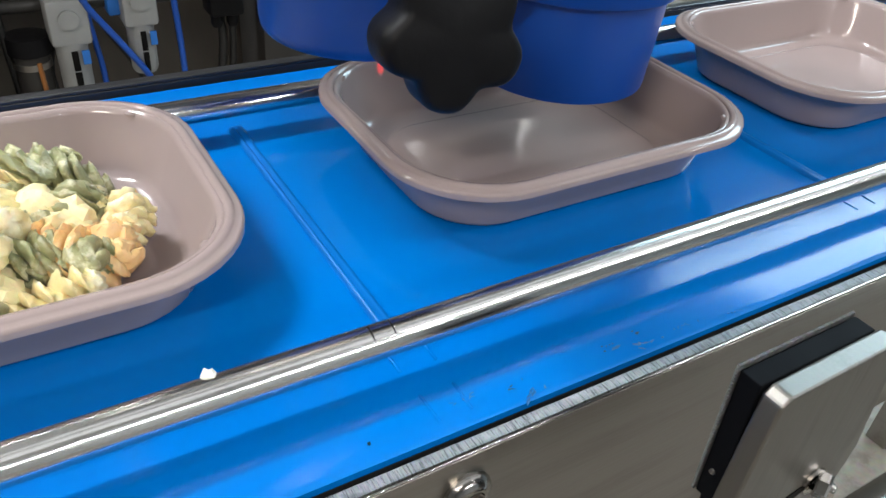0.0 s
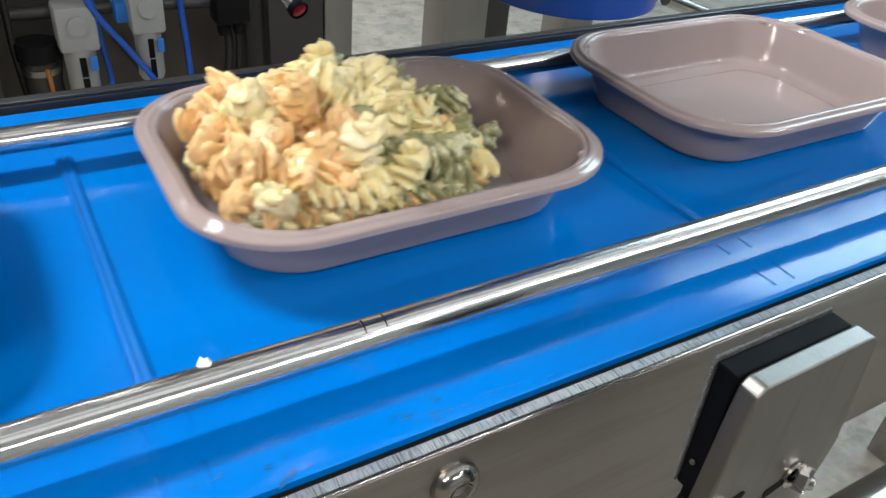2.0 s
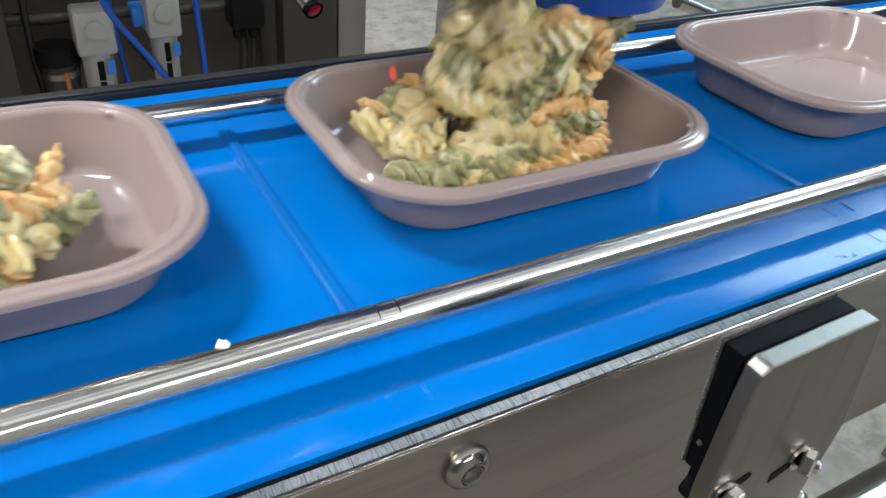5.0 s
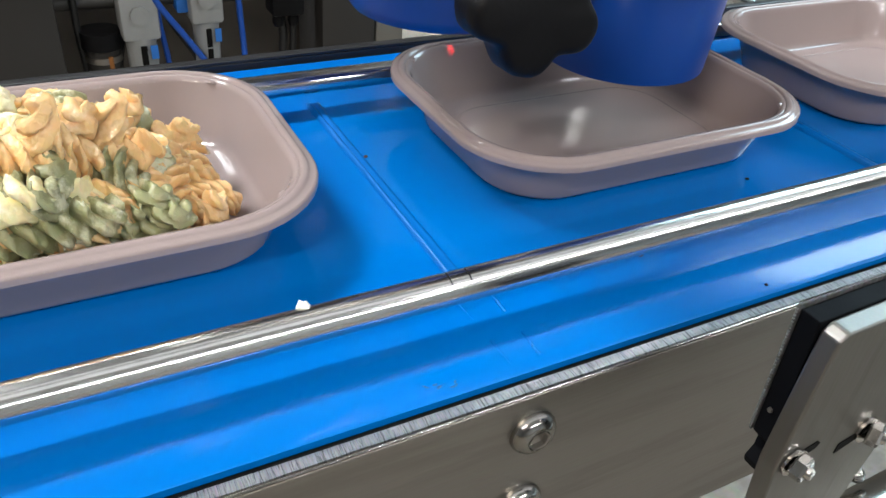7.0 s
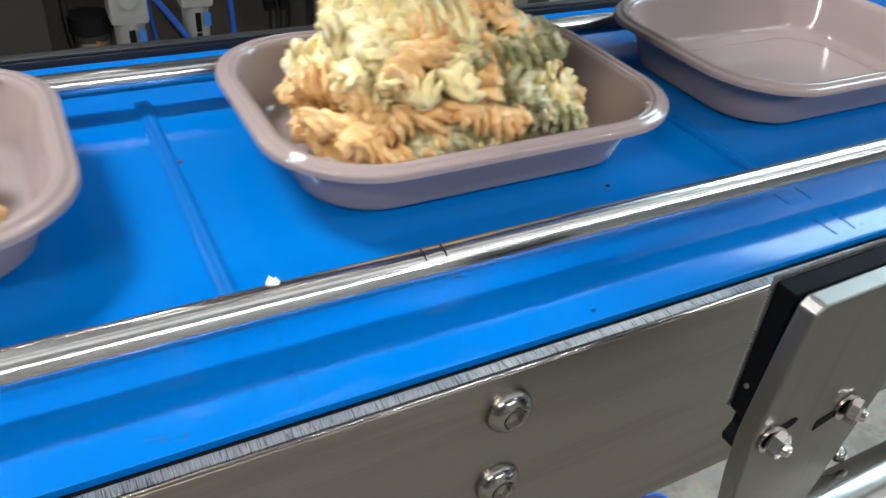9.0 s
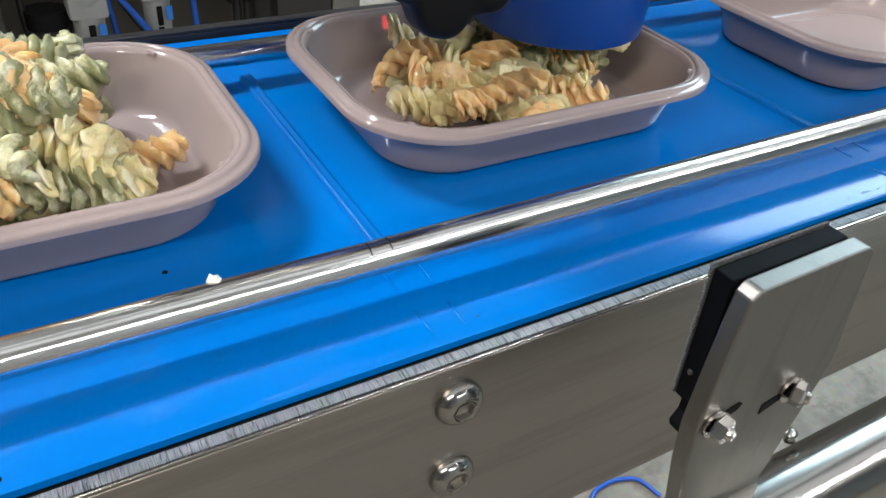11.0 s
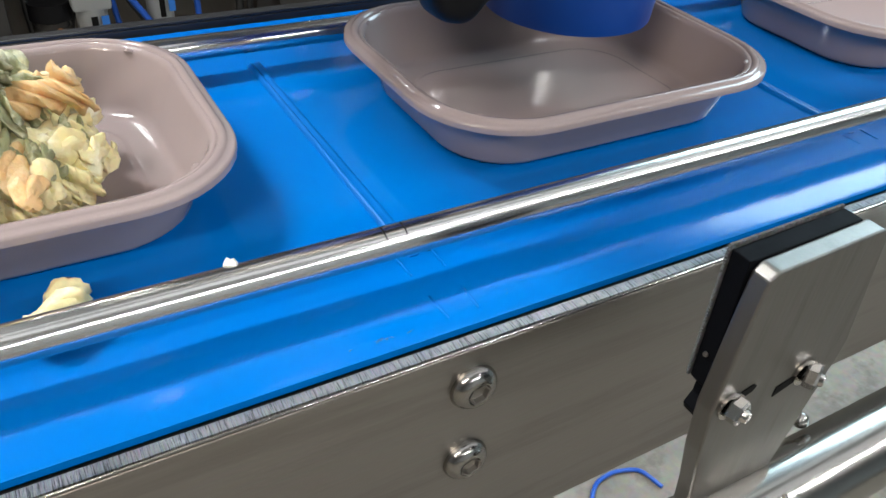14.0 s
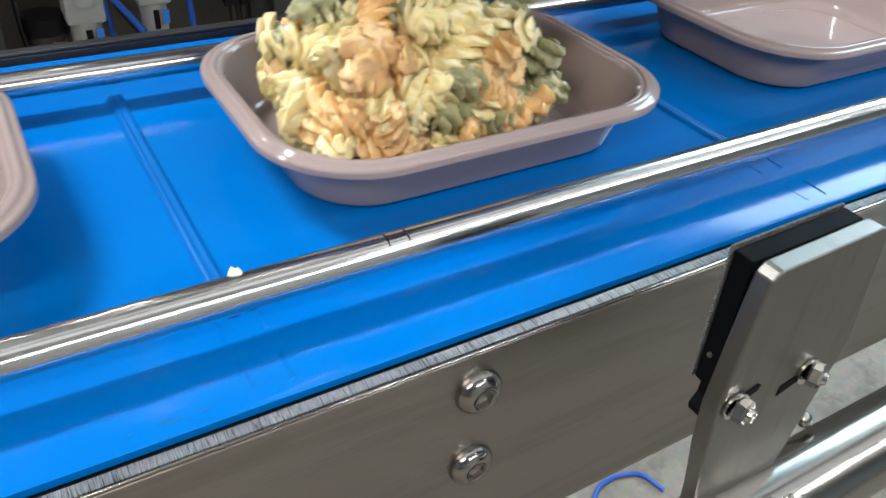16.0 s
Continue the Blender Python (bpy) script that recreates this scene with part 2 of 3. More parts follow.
# ---- hall ----
structure("floor", box(-7, 9, -6, 9, -0.2, 0.0), M["floor"], "worn pale grey concrete factory floor", "floor")
structure("wall_north", box(-7, 9, 9, 9.2, 0, 4.2), M["wall"], "white panelled factory hall wall", "wall")
structure("wall_south", box(-7, 9, -6.2, -6, 0, 4.2), M["wall"], "white panelled factory hall wall", "wall")
structure("wall_east", box(9, 9.2, -6, 9, 0, 4.2), M["wall"], "white panelled factory hall wall", "wall")
structure("wall_west", box(-7.2, -7, -6, 9, 0, 4.2), M["wall"], "white panelled factory hall wall", "wall")
structure("ceiling", box(-7, 9, -6, 9, 4.2, 4.4), M["ceiling"], "grey factory hall ceiling", "ceiling")

# unseen panels, added so rods and belt have something bright to reflect
for x0, x1, y0, y1, look_of in GLOW_PANELS:
    structure("skylight", box(x0, x1, y0, y1, 4.16, 4.198), M[look_of], "pale glowing ceiling panel added out of view for reflections", "skylight")

for x, y, z, turn, length, watts, tone in LUMINAIRES:
    lum = thing("ceiling_light", "white linear luminaire added out of view under hall ceiling", "ceiling light", "hall luminaires", at=pose(x, y, z, 0, 0, turn))
    part("housing", box(-length / 2, length / 2, -0.07, 0.07, 0.012, 0.07, 0.006), M["white_plastic"], lum)
    part("diffuser", box(-length / 2 + 0.02, length / 2 - 0.02, -0.055, 0.055, 0.0, 0.012, 0.003), M["lamp"], lum)
    for sx in (-length / 3, length / 3):
        part("hanger", tube([(sx, 0, 0.07), (sx, 0, 4.2 - z)], 0.003, 8), M["steel"], lum)
    lamp = bpy.data.lights.new("luminaire_light", "AREA")
    lamp.shape, lamp.size, lamp.size_y = "RECTANGLE", length, 0.12
    lamp.energy, lamp.color = watts, tone
    new("luminaire_light", lamp).matrix_basis = pose(x, y, z - 0.02, 0, 0, turn)

# ---- conveyor ----
conveyor = thing("conveyor", "brushed stainless steel belt conveyor frame with round guide rods", "conveyor", at=pose(0, 0, 0))
XA, XB = -1.6, 3.2
part("side_plate", box(XA, XB, -0.0055, -0.0002, 0.785, 0.8971, 0.0002, 1), M["steel"], conveyor, "brushed stainless steel side plate")
part("plate_edge", box(XA, XB, -0.0043, -0.0002, 0.8972, 0.8987), M["cut_edge"], conveyor, "rough laser-cut top edge")
part("edge_chamfer", box(XA, XB, -0.0056, -0.0044, 0.8972, 0.8986, 0.0005, 1), M["tube_steel"], conveyor, "bright ground chamfer")
part("side_plate", box(XA, XB, 0.2845, 0.290, 0.785, 0.9022, 0.0006, 1), M["dark_rail"], conveyor, "dark far side plate")
part("edge_strip", box(XA, XB, 0.284, 0.2915, 0.9024, 0.9042, 0.0008, 2), M["dark_rail"], conveyor, "dark grey edge strip")
# dark colour puts the shade of the belt-side gap into the bed
part("slider_bed", box(XA, XB, 0.0000, 0.282, 0.875, 0.8890), M["dark_rail"], conveyor, "slider bed coloured dark for the shaded gap")
for y, z in ((0.0348, 0.9166), (0.2197, 0.9148)):
    rod = part("guide_rod", tube([(XA, y, z), (XB, y, z)], 0.0061, 40), M["rod"], conveyor, "polished round steel guide rod")
    for x in (-1.2, -0.6, 1.1, 1.9, 2.6):
        part("rod_holder", tube([(x, y, z - 0.005), (x, y, 0.901)], 0.004, 12), M["steel"], rod)
    if y < 0.1:
        for x in (-0.0107, -0.0032):
            part("scribe_mark", tube([(x, y + 0.0062 * math.cos(radians(a)), z + 0.0062 * math.sin(radians(a))) for a in range(75, 130, 6)], 0.00022, 8), M["near_black"], rod, "dark scribed line")
for x in (-1.3, -0.5, 1.2, 2.4):
    for y in (0.03, 0.26):
        part("leg", box(x - 0.02, x + 0.02, y - 0.02, y + 0.02, 0.0, 0.79, 0.003), M["steel"], conveyor)


def button_bolt(x, z, twist):
    r = 0.0090
    head = [(r, 0.0), (r * 1.0, 0.0010), (r * 0.97, 0.0019), (r * 0.90, 0.0030), (r * 0.78, 0.0040), (r * 0.64, 0.0047), (r * 0.52, 0.0050), (r * 0.49, 0.0049)]
    bolt = part("button_head_bolt", lathe([(0, 0.0)] + head + [(r * 0.48, 0.0026), (0, 0.0024)], 40), M["bolt_head"], conveyor, "bright button-head bolt",
                at=pose(x, -0.0056, z, 90, 0, 0), angle=50)
    sock = lathe([(r * 0.50, 0.0049), (r * 0.42, 0.0047), (r * 0.40, 0.0028), (0, 0.0026)], 6)
    part("hex_socket", sock, M["steel"], bolt, "", at=pose(0, 0, 0.0002, 0, 0, twist), smooth=False)


for x, z, twist in ((0.0048, 0.8800, 10), (0.0054, 0.8416, 24), (0.56, 0.88, 0), (0.56, 0.8415, 12), (-0.55, 0.88, 5), (-0.55, 0.8415, 31)):
    button_bolt(x, z, twist)

# ---- belt, which slides towards -x in steps ----
belt = tagged(new("conveyor_belt"), "glossy blue polyurethane conveyor belt with low cleats", "conveyor belt")
bb = bmesh.new()
NX, YS = 240, [0.0036, 0.006, 0.03, 0.09, 0.15, 0.21, 0.26, 0.279, 0.2815]
grid = [[bb.verts.new((-0.5 + 3.6 * i / NX, y, -0.0012 if j in (0, len(YS) - 1) else 0.0004 * noise.noise((i * 0.8, y * 9, 0.0)) - 0.0004)) for j, y in enumerate(YS)] for i in range(NX + 1)]
low = [[bb.verts.new((-0.5 + 3.6 * i / NX, y, -0.004)) for y in (YS[0], YS[-1])] for i in range(NX + 1)]
for i in range(NX):
    for j in range(len(YS) - 1):
        bb.faces.new((grid[i][j], grid[i + 1][j], grid[i + 1][j + 1], grid[i][j + 1]))
    bb.faces.new((low[i][0], low[i + 1][0], grid[i + 1][0], grid[i][0]))
    bb.faces.new((low[i][1], low[i + 1][1], grid[i + 1][-1], grid[i][-1]))
    bb.faces.new((low[i][0], low[i][1], low[i + 1][1], low[i + 1][0]))
part("belt_sheet", bb, M["belt"], belt, angle=60)


def cleat_mesh():
    bm = bmesh.new()
    rows = []
    for y, w, h in ((0.044, 0.0022, 0.0006), (0.05, 0.0035, 0.0022), (0.205, 0.0035, 0.0022), (0.212, 0.0040, 0.0028), (0.222, 0.0040, 0.0028), (0.225, 0.003, 0.0008)):
        prof = [(-w, 0.0), (-w * 0.75, h * 0.8), (-w * 0.45, h), (-0.1 * w, h * 0.55), (w * 0.25, h * 0.9), (w * 0.7, h * 0.85), (w, 0.0)]
        rows.append([bm.verts.new((px, y, pz - 0.0006)) for px, pz in prof])
    for a, b in zip(rows, rows[1:]):
        for i in range(len(a) - 1):
            bm.faces.new((a[i], a[i + 1], b[i + 1], b[i]))
    bm.faces.new(rows[0])
    bm.faces.new(rows[-1][::-1])
    return finish("cleat", bm, M["cleat"], True, 60)


cleat = cleat_mesh()
seams = [finish("weld_seam", box(-0.0005, 0.0005, y0, y1, -0.0008, -0.00002, 0.0003, 1), M["belt"]) for y0, y1 in ((0.009, 0.022), (0.034, 0.047))]
for k in range(-2, 13):
    x = RIDGE_X + k * PITCH
    again("cleat", cleat, belt, pose(x, 0, 0))
    for seam in seams:
        again("weld_seam", seam, belt, pose(x - 0.0050, 0, 0, 0, 0, 2))
        again("weld_seam", seam, belt, pose(x + 0.0065, 0, 0, 0, 0, -2))

# crumbs and specks that ride on the belt
def fleck(bm, rnd, x, y, long, wide, turn):
    """A thin ragged crust of dirt."""
    n = 9
    mid = bm.verts.new((x, y, 0.0))
    ring = []
    for i in range(n):
        a = 2 * math.pi * i / n
        k = rnd.uniform(0.45, 1.1)
        u, v = long * k * math.cos(a), wide * k * math.sin(a)
        ring.append(bm.verts.new((x + u * math.cos(turn) - v * math.sin(turn), y + u * math.sin(turn) + v * math.cos(turn), -0.00028)))
    for i in range(n):
        bm.faces.new((mid, ring[i], ring[(i + 1) % n]))


# place on the belt, spread along and across, number of flecks, size, dark or faint
SMUDGES = [(0.075, 0.0130, 0.004, 0.0020, 5, 0.0011, 1), (0.090, 0.0130, 0.003, 0.0020, 4, 0.0012, 1), (0.088, 0.0080, 0.011, 0.0030, 9, 0.0020, 0), (0.112, 0.0088, 0.010, 0.0014, 10, 0.0008, 0),
           (0.133, 0.0060, 0.003, 0.0010, 3, 0.0008, 0), (0.033, 0.0115, 0.003, 0.0030, 4, 0.0012, 1), (0.037, 0.0060, 0.008, 0.0020, 7, 0.0018, 0), (0.014, 0.0140, 0.006, 0.0020, 6, 0.0011, 0),
           (0.985, 0.0088, 0.022, 0.0009, 7, 0.0017, 0), (1.031, 0.0125, 0.002, 0.0020, 4, 0.0014, 0), (0.480, 0.0080, 0.010, 0.0040, 6, 0.0016, 0), (0.772, 0.0100, 0.002, 0.0010, 2, 0.0010, 1)]
for x, y, dx, dy, count, size, dark in SMUDGES:
    rnd = random.Random(int(x * 1000))
    bm = bmesh.new()
    for _ in range(count):
        fleck(bm, rnd, rnd.gauss(0, dx * 0.5), rnd.gauss(0, dy * 0.5), size * rnd.uniform(0.5, 1.3), size * rnd.uniform(0.2, 0.45), rnd.gauss(0.3, 0.6))
    part("smudge", bm, M["dirt"] if dark else M["faint_dirt"], belt, "dark dirt smudge" if dark else "faint greenish dirt smudge", at=pose(x, y, -0.0001))
for x, y, r in ((0.514, 0.1605, 0.0013), (0.589, 0.0440, 0.0012), (0.684, 0.0770, 0.0011), (1.018, 0.0470, 0.0028), (-0.022, 0.0110, 0.0007), (0.625, 0.0080, 0.0008)):
    bm = lathe([(r, 0.0), (r * 0.8, 0.0005), (0, 0.0008)], 9)
    for v in bm.verts:
        v.co.x *= 0.7 + 0.9 * abs(noise.noise((v.co.x * 900, v.co.y * 900, x * 50)))
    part("food_speck", bm, M["red_speck"] if 0.5 < x < 0.6 else M["near_black"], belt, "dark food speck", at=pose(x, y, -0.0003, 0, 0, x * 900))

# ---- welded bracket beside the conveyor ----
RIB = finish("sheet_rib", lathe([(0, -0.0004), (0.0005, 0), (0, 0.0004)], 5), M["hatch"])
bracket = thing("guard_rail_bracket", "brushed steel bracket plate with black spacer welded on a tube", "bracket", at=pose(0, 0, 0))
OUT = [(0.0500, 0.9540), (0.0530, 0.9560), (0.0955, 0.9575), (0.0985, 0.9555), (0.1060, 0.9120), (0.1050, 0.9030), (0.0940, 0.8440), (0.0570, 0.8440), (0.0545, 0.8640), (0.0500, 0.8860), (0.0478, 0.9050)]
PLATE_Y = -0.0650
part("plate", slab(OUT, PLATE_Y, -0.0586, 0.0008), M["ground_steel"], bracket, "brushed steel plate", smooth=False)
BLOCK = [(0.0488, 0.9562), (0.0945, 0.9572), (0.104, 0.915), (0.100, 0.900), (0.0590, 0.8915), (0.0530, 0.8930), (0.0520, 0.8960), (0.0545, 0.9000), (0.0545, 0.9040), (0.0505, 0.9085)]
part("spacer_block", slab(BLOCK, -0.0584, -0.0520, 0.0004), M["block"], bracket, "black plastic spacer block", smooth=False)
part("block_screw", lathe([(0, 0.0008), (0.0008, 0.0006), (0.0009, 0.0)], 12), M["steel"], bracket, "tiny steel screw", at=pose(0.0497, -0.0552, 0.9200, 0, -90, 0))
part("backing_sheet", slab([(0.0482, 0.9575), (0.0945, 0.9582), (0.103, 0.915), (0.0500, 0.9080)], -0.0518, -0.0508, 0.0003), M["hatch"], bracket, "clear ribbed backing sheet", smooth=False)
for k in range(42):
    again("sheet_rib", RIB, bracket, pose(0.0481 + 0.00004 * k, -0.0513, 0.9570 - 0.00115 * k))
for x, z, tw, side in ((0.0545, 0.9060, 12, 1), (0.0875, 0.9055, 25, -1)):
    # flat near-black slab stands in for the open slot
    slot = slab([(-0.003, -0.0022), (0.0090, 0.0016), (0.0102, 0.0036), (0.0086, 0.0048), (-0.003, 0.0020)], PLATE_Y - 0.0003, PLATE_Y + 0.0002)
    part("slot", slot, M["near_black"], bracket, "flat dark patch in place of the slotted hole", at=pose(x, 0, z) if side > 0 else pose(x - 0.0085, 0, z - 0.0040), smooth=False)
    part("washer", lathe([(0.0026, 0), (0.0050, 0), (0.0050, 0.0009), (0.0026, 0.0009)], 28, True), M["bolt"], bracket, at=pose(x, PLATE_Y - 0.0003, z, 90, 0, 0))
    nut = part("hex_nut", lathe([(0.0, 0.0), (0.0040, 0.0), (0.0043, 0.0006), (0.0043, 0.0032), (0.0038, 0.0040), (0.0, 0.0040)], 6), M["bolt"], bracket, "steel hex nut",
               at=pose(x, PLATE_Y - 0.0012, z, 90, 0, tw), smooth=False)
    part("stud", lathe([(0.0022, 0.0), (0.0022, 0.0050), (0.0018, 0.0056), (0, 0.0056)], 16), M["bolt"], nut)
part("tube", tube([(0.043, -0.070, 0.8395), (1.6, -0.070, 0.8395)], 0.0160, 48), M["tube_steel"], bracket, "polished steel tube")
part("dome_bolt", lathe([(0, 0.0034), (0.0016, 0.0031), (0.0028, 0.0022), (0.0032, 0.0010), (0.0032, 0.0), (0.0018, 0.0), (0.0018, -0.010), (0, -0.010)], 20), M["bolt_head"], bracket, "steel dome bolt on the tube", at=pose(0.1235, -0.0555, 0.8545, 60, 0, 0))
# flat disc on the capped tube, coloured as the shade inside its end
part("mouth_shade", lathe([(0, 0), (0.0140, 0), (0.0140, 0.0006), (0, 0.0006)], 32), M["near_black"], bracket, "dark disc painted as the shade inside the tube", at=pose(0.0429, -0.070, 0.8395, 0, -90, 0))
weld = bmesh.new()
for k in range(16):
    a = k / 15
    got = bmesh.ops.create_icosphere(weld, subdivisions=1, radius=0.0022)
    bmesh.ops.translate(weld, verts=got["verts"], vec=(0.056 + 0.040 * a, -0.0670 - 0.011 * math.sin(a * 1.3), 0.8555 - 0.004 * a + 0.0008 * math.sin(k * 2.1)))
part("weld_bead", weld, M["bolt"], bracket, "rough weld bead")
for x in (0.5, 1.3):
    part("stand", tube([(x, -0.070, 0.83), (x, -0.070, 0.0)], 0.0155, 32), M["rod"], bracket)

# a crumb stuck to the guide rod
crumb = lathe([(0.0, -0.0012), (0.0024, -0.0008), (0.0030, 0.0006), (0.0016, 0.0026), (0.0, 0.0034)], 9)
for v in crumb.verts:
    v.co *= 0.45 + 1.1 * abs(noise.noise(v.co * 700))
tagged(new("food_crumb", finish("food_crumb", crumb, M["crumb"])), "small white food crumb stuck on the guide rod", "crumb").matrix_basis = pose(-0.0608, 0.0380, 0.9214, -20, 15, 0)


# ---- trays ----
def rounded(hx, hy, r, n=10):
    pts = []
    for cx, cy, a0 in ((hx - r, hy - r, 0), (-hx + r, hy - r, 90), (-hx + r, -hy + r, 180), (hx - r, -hy + r, 270)):
        for i in range(n + 1):
            a = radians(a0 + 90 * i / n)
            pts.append((cx + r * math.cos(a), cy + r * math.sin(a)))
    return pts


def loops(rows, hx, hy, fill_first, fill_last):
    """Rounded rectangles, each in by d at height z with a corner radius, joined into a skin."""
    bm = bmesh.new()
    rings = [[bm.verts.new((x, y, z)) for x, y in rounded(hx - d, hy - d, r)] for d, z, r in rows]
    m = len(rings[0])
    for a, b in zip(rings, rings[1:]):
        for i in range(m):
            bm.faces.new((a[i], a[(i + 1) % m], b[(i + 1) % m], b[i]))
    if fill_first:
        bm.faces.new(rings[0][::-1])
    if fill_last:
        bm.faces.new(rings[-1])
    return bm


HX, HY = 0.0975, 0.0735
tray = thing("food_tray", "glossy taupe plastic ready-meal tray riding on the belt", "tray", "trays on the belt", at=pose(0, 0, 0))
shell_rows = [(0.0203, 0.0000, 0.030), (0.0186, 0.0005, 0.031), (0.0172, 0.0024, 0.032), (0.0150, 0.0100, 0.034), (0.0110, 0.0200, 0.037), (0.0084, 0.0268, 0.039), (0.0074, 0.0276, 0.0395),
              (0.0062, 0.0284, 0.040), (0.0070, 0.0291, 0.0395), (0.0081, 0.0286, 0.039), (0.0092, 0.0270, 0.038), (0.0095, 0.0262, 0.0378), (0.0120, 0.0194, 0.036), (0.0147, 0.0120, 0.034), (0.0170, 0.0056, 0.032), (0.0178, 0.0038, 0.0315),
              (0.0192, 0.0020, 0.031), (0.0218, 0.0011, 0.0295), (0.0300, 0.0010, 0.025), (0.0316, 0.0013, 0.024), (0.0330, 0.0022, 0.023), (0.0346, 0.0026, 0.022), (0.0380, 0.0026, 0.020)]
part("bowl", loops(shell_rows, HX, HY, True, True), M["tray"], tray, angle=70)
rim_rows = [(0.00672, 0.0286, 0.0395), (0.00624, 0.0296, 0.0400), (0.00528, 0.0300, 0.0410), (0.00400, 0.0299, 0.0420), (0.00320, 0.0292, 0.0425), (0.00272, 0.0286, 0.0430), (0.00128, 0.0285, 0.0435), (0.00032, 0.0281, 0.0440), (0.00000, 0.0272, 0.0445), (0.00000, 0.0252, 0.0445), (0.00040, 0.0252, 0.0440), (0.00080, 0.0270, 0.0435), (0.00288, 0.0276, 0.0420), (0.00640, 0.0277, 0.0400), (0.00672, 0.0286, 0.0395)]
part("rim", loops(rim_rows, HX, HY, False, False), M["tray"], tray, "rolled glossy rim", angle=70)
lug = lathe([(0.0030, 0.0), (0.0028, 0.0011), (0.0018, 0.0018), (0, 0.0020)], 16)
lug_mesh = finish("stacking_lug", lug, M["tray"])
for sx in (-1, 1):
    for sy in (-1, 1):
        again("stacking_lug", lug_mesh, tray, pose(sx * (HX - 0.0195), sy * (HY - 0.0195), 0.0262, sy * -28, sx * 28, 0))
TRAYS = [tray] + [copy_thing(tray, pose(0, 0, 0)) for _ in range(8)]


# ---- pasta ----
def fusillo_mesh(seed, material, size=1.0):
    rnd = random.Random(seed)
    length, rad = rnd.uniform(0.034, 0.045) * size, rnd.uniform(0.0070, 0.0084)
    turns, bend = rnd.uniform(1.8, 2.4) * size, rnd.uniform(-14, 14) + rnd.choice((-12, 12))
    sway = rnd.uniform(0, 6.28)
    rings, m = int(84 * size), 24
    bm = bmesh.new()
    prev = None
    for i in range(rings + 1):
        t = i / rings - 0.5
        cy = 0.5 * bend * (t * t) * length * 1.2 / 10
        cz = 0.0016 * math.sin(t * 7 + sway)
        end = 1.0 - 0.55 * (abs(t) * 2) ** 9
        ring = []
        for j in range(m):
            a = 2 * math.pi * j / m
            blade = abs(math.cos(1.5 * a)) ** 1.05
            spin = a + 2 * math.pi * turns * t + 0.9 * noise.noise((t * 3.2 + seed * 1.7, 0.4, 0.0))
            k = noise.noise((t * 7 + seed * 7.1, math.cos(spin) * 1.1, math.sin(spin) * 1.1))
            rag = noise.noise((t * 26 + seed * 3.1, math.cos(spin) * 3.0, math.sin(spin) * 3.0))
            r = rad * end * (0.40 + 0.60 * blade * (1 + 0.38 * k)) * (1 + 0.21 * rag)
            x = t * length + (0.0024 * k + 0.0012 * rag) * blade
            ring.append(bm.verts.new((x, cy + r * math.cos(spin), cz + r * math.sin(spin))))
        if prev:
            for j in range(m):
                bm.faces.new((prev[j], prev[(j + 1) % m], ring[(j + 1) % m], ring[j]))
        else:
            bm.faces.new(ring[::-1])
        prev = ring
    bm.faces.new(prev)
    return finish("fusillo", bm, material, True, 75)


FUSILLI = {c: [fusillo_mesh(10 * k + s, M[c]) for s in range(7)] for k, c in enumerate(("cream", "orange", "green"))}


def clump_mesh(seed):
    bm = bmesh.new()
    bmesh.ops.create_icosphere(bm, subdivisions=3, radius=0.011)
    for v in bm.verts:
        v.co *= 1 + 0.45 * noise.noise(v.co * 170 + Vector((seed * 3.3, 0, 0))) + 0.18 * noise.noise(v.co * 480)
    return finish("dressed_clump", bm, M["dressing"])


def inside(mesh, at, turn):
    """Moves a piece until it lies within the tray's walls and above its floor."""
    co = np.empty(len(mesh.vertices) * 3)
    mesh.vertices.foreach_get("co", co)
    rot = np.array(pose(0, 0, 0, *turn).to_3x3())
    spread = co.reshape(-1, 3) @ rot.T
    at = np.array(at)
    for _ in range(14):
        p = spread + at
        at[2] += max(0.0, 0.0026 - p[:, 2].min())
        low = p[p[:, 2] < 0.031]
        if not len(low):
            break
        z = low[:, 2:3]
        r = 0.030 + 0.2 * z
        half = np.hstack([0.0755 + 0.36 * z, 0.0515 + 0.36 * z]) - r
        over = np.maximum(np.abs(low[:, :2]) - half, 0.0)
        far = np.hypot(over[:, 0], over[:, 1])
        gap = far - r[:, 0]
        k = int(gap.argmax())
        if gap[k] <= 0:
            break
        at[:2] -= np.sign(low[k, :2]) * over[k] / far[k] * (gap[k] + 0.0003)
    return Vector(at.tolist())


CLUMPS = [clump_mesh(s) for s in range(3)]

# portions: seed, tray, time of the drop, mound centre u, v, half widths, height above the belt, pieces
PORTIONS = [
    (13, 0, None, -0.008, -0.006, 0.068, 0.050, 0.032, 104),
    (4, 1, 0.30, -0.025, -0.008, 0.068, 0.056, 0.062, 136),
    (5, 2, 3.81, -0.016, -0.009, 0.066, 0.056, 0.060, 132),
    (6, 3, 7.31, -0.010, -0.006, 0.056, 0.054, 0.082, 146),
    (7, 4, 10.83, -0.009, -0.003, 0.053, 0.050, 0.072, 142),
    (8, 5, 14.36, -0.012, 0.000, 0.060, 0.050, 0.080, 144),
]
FLOOR_IN = 0.0045
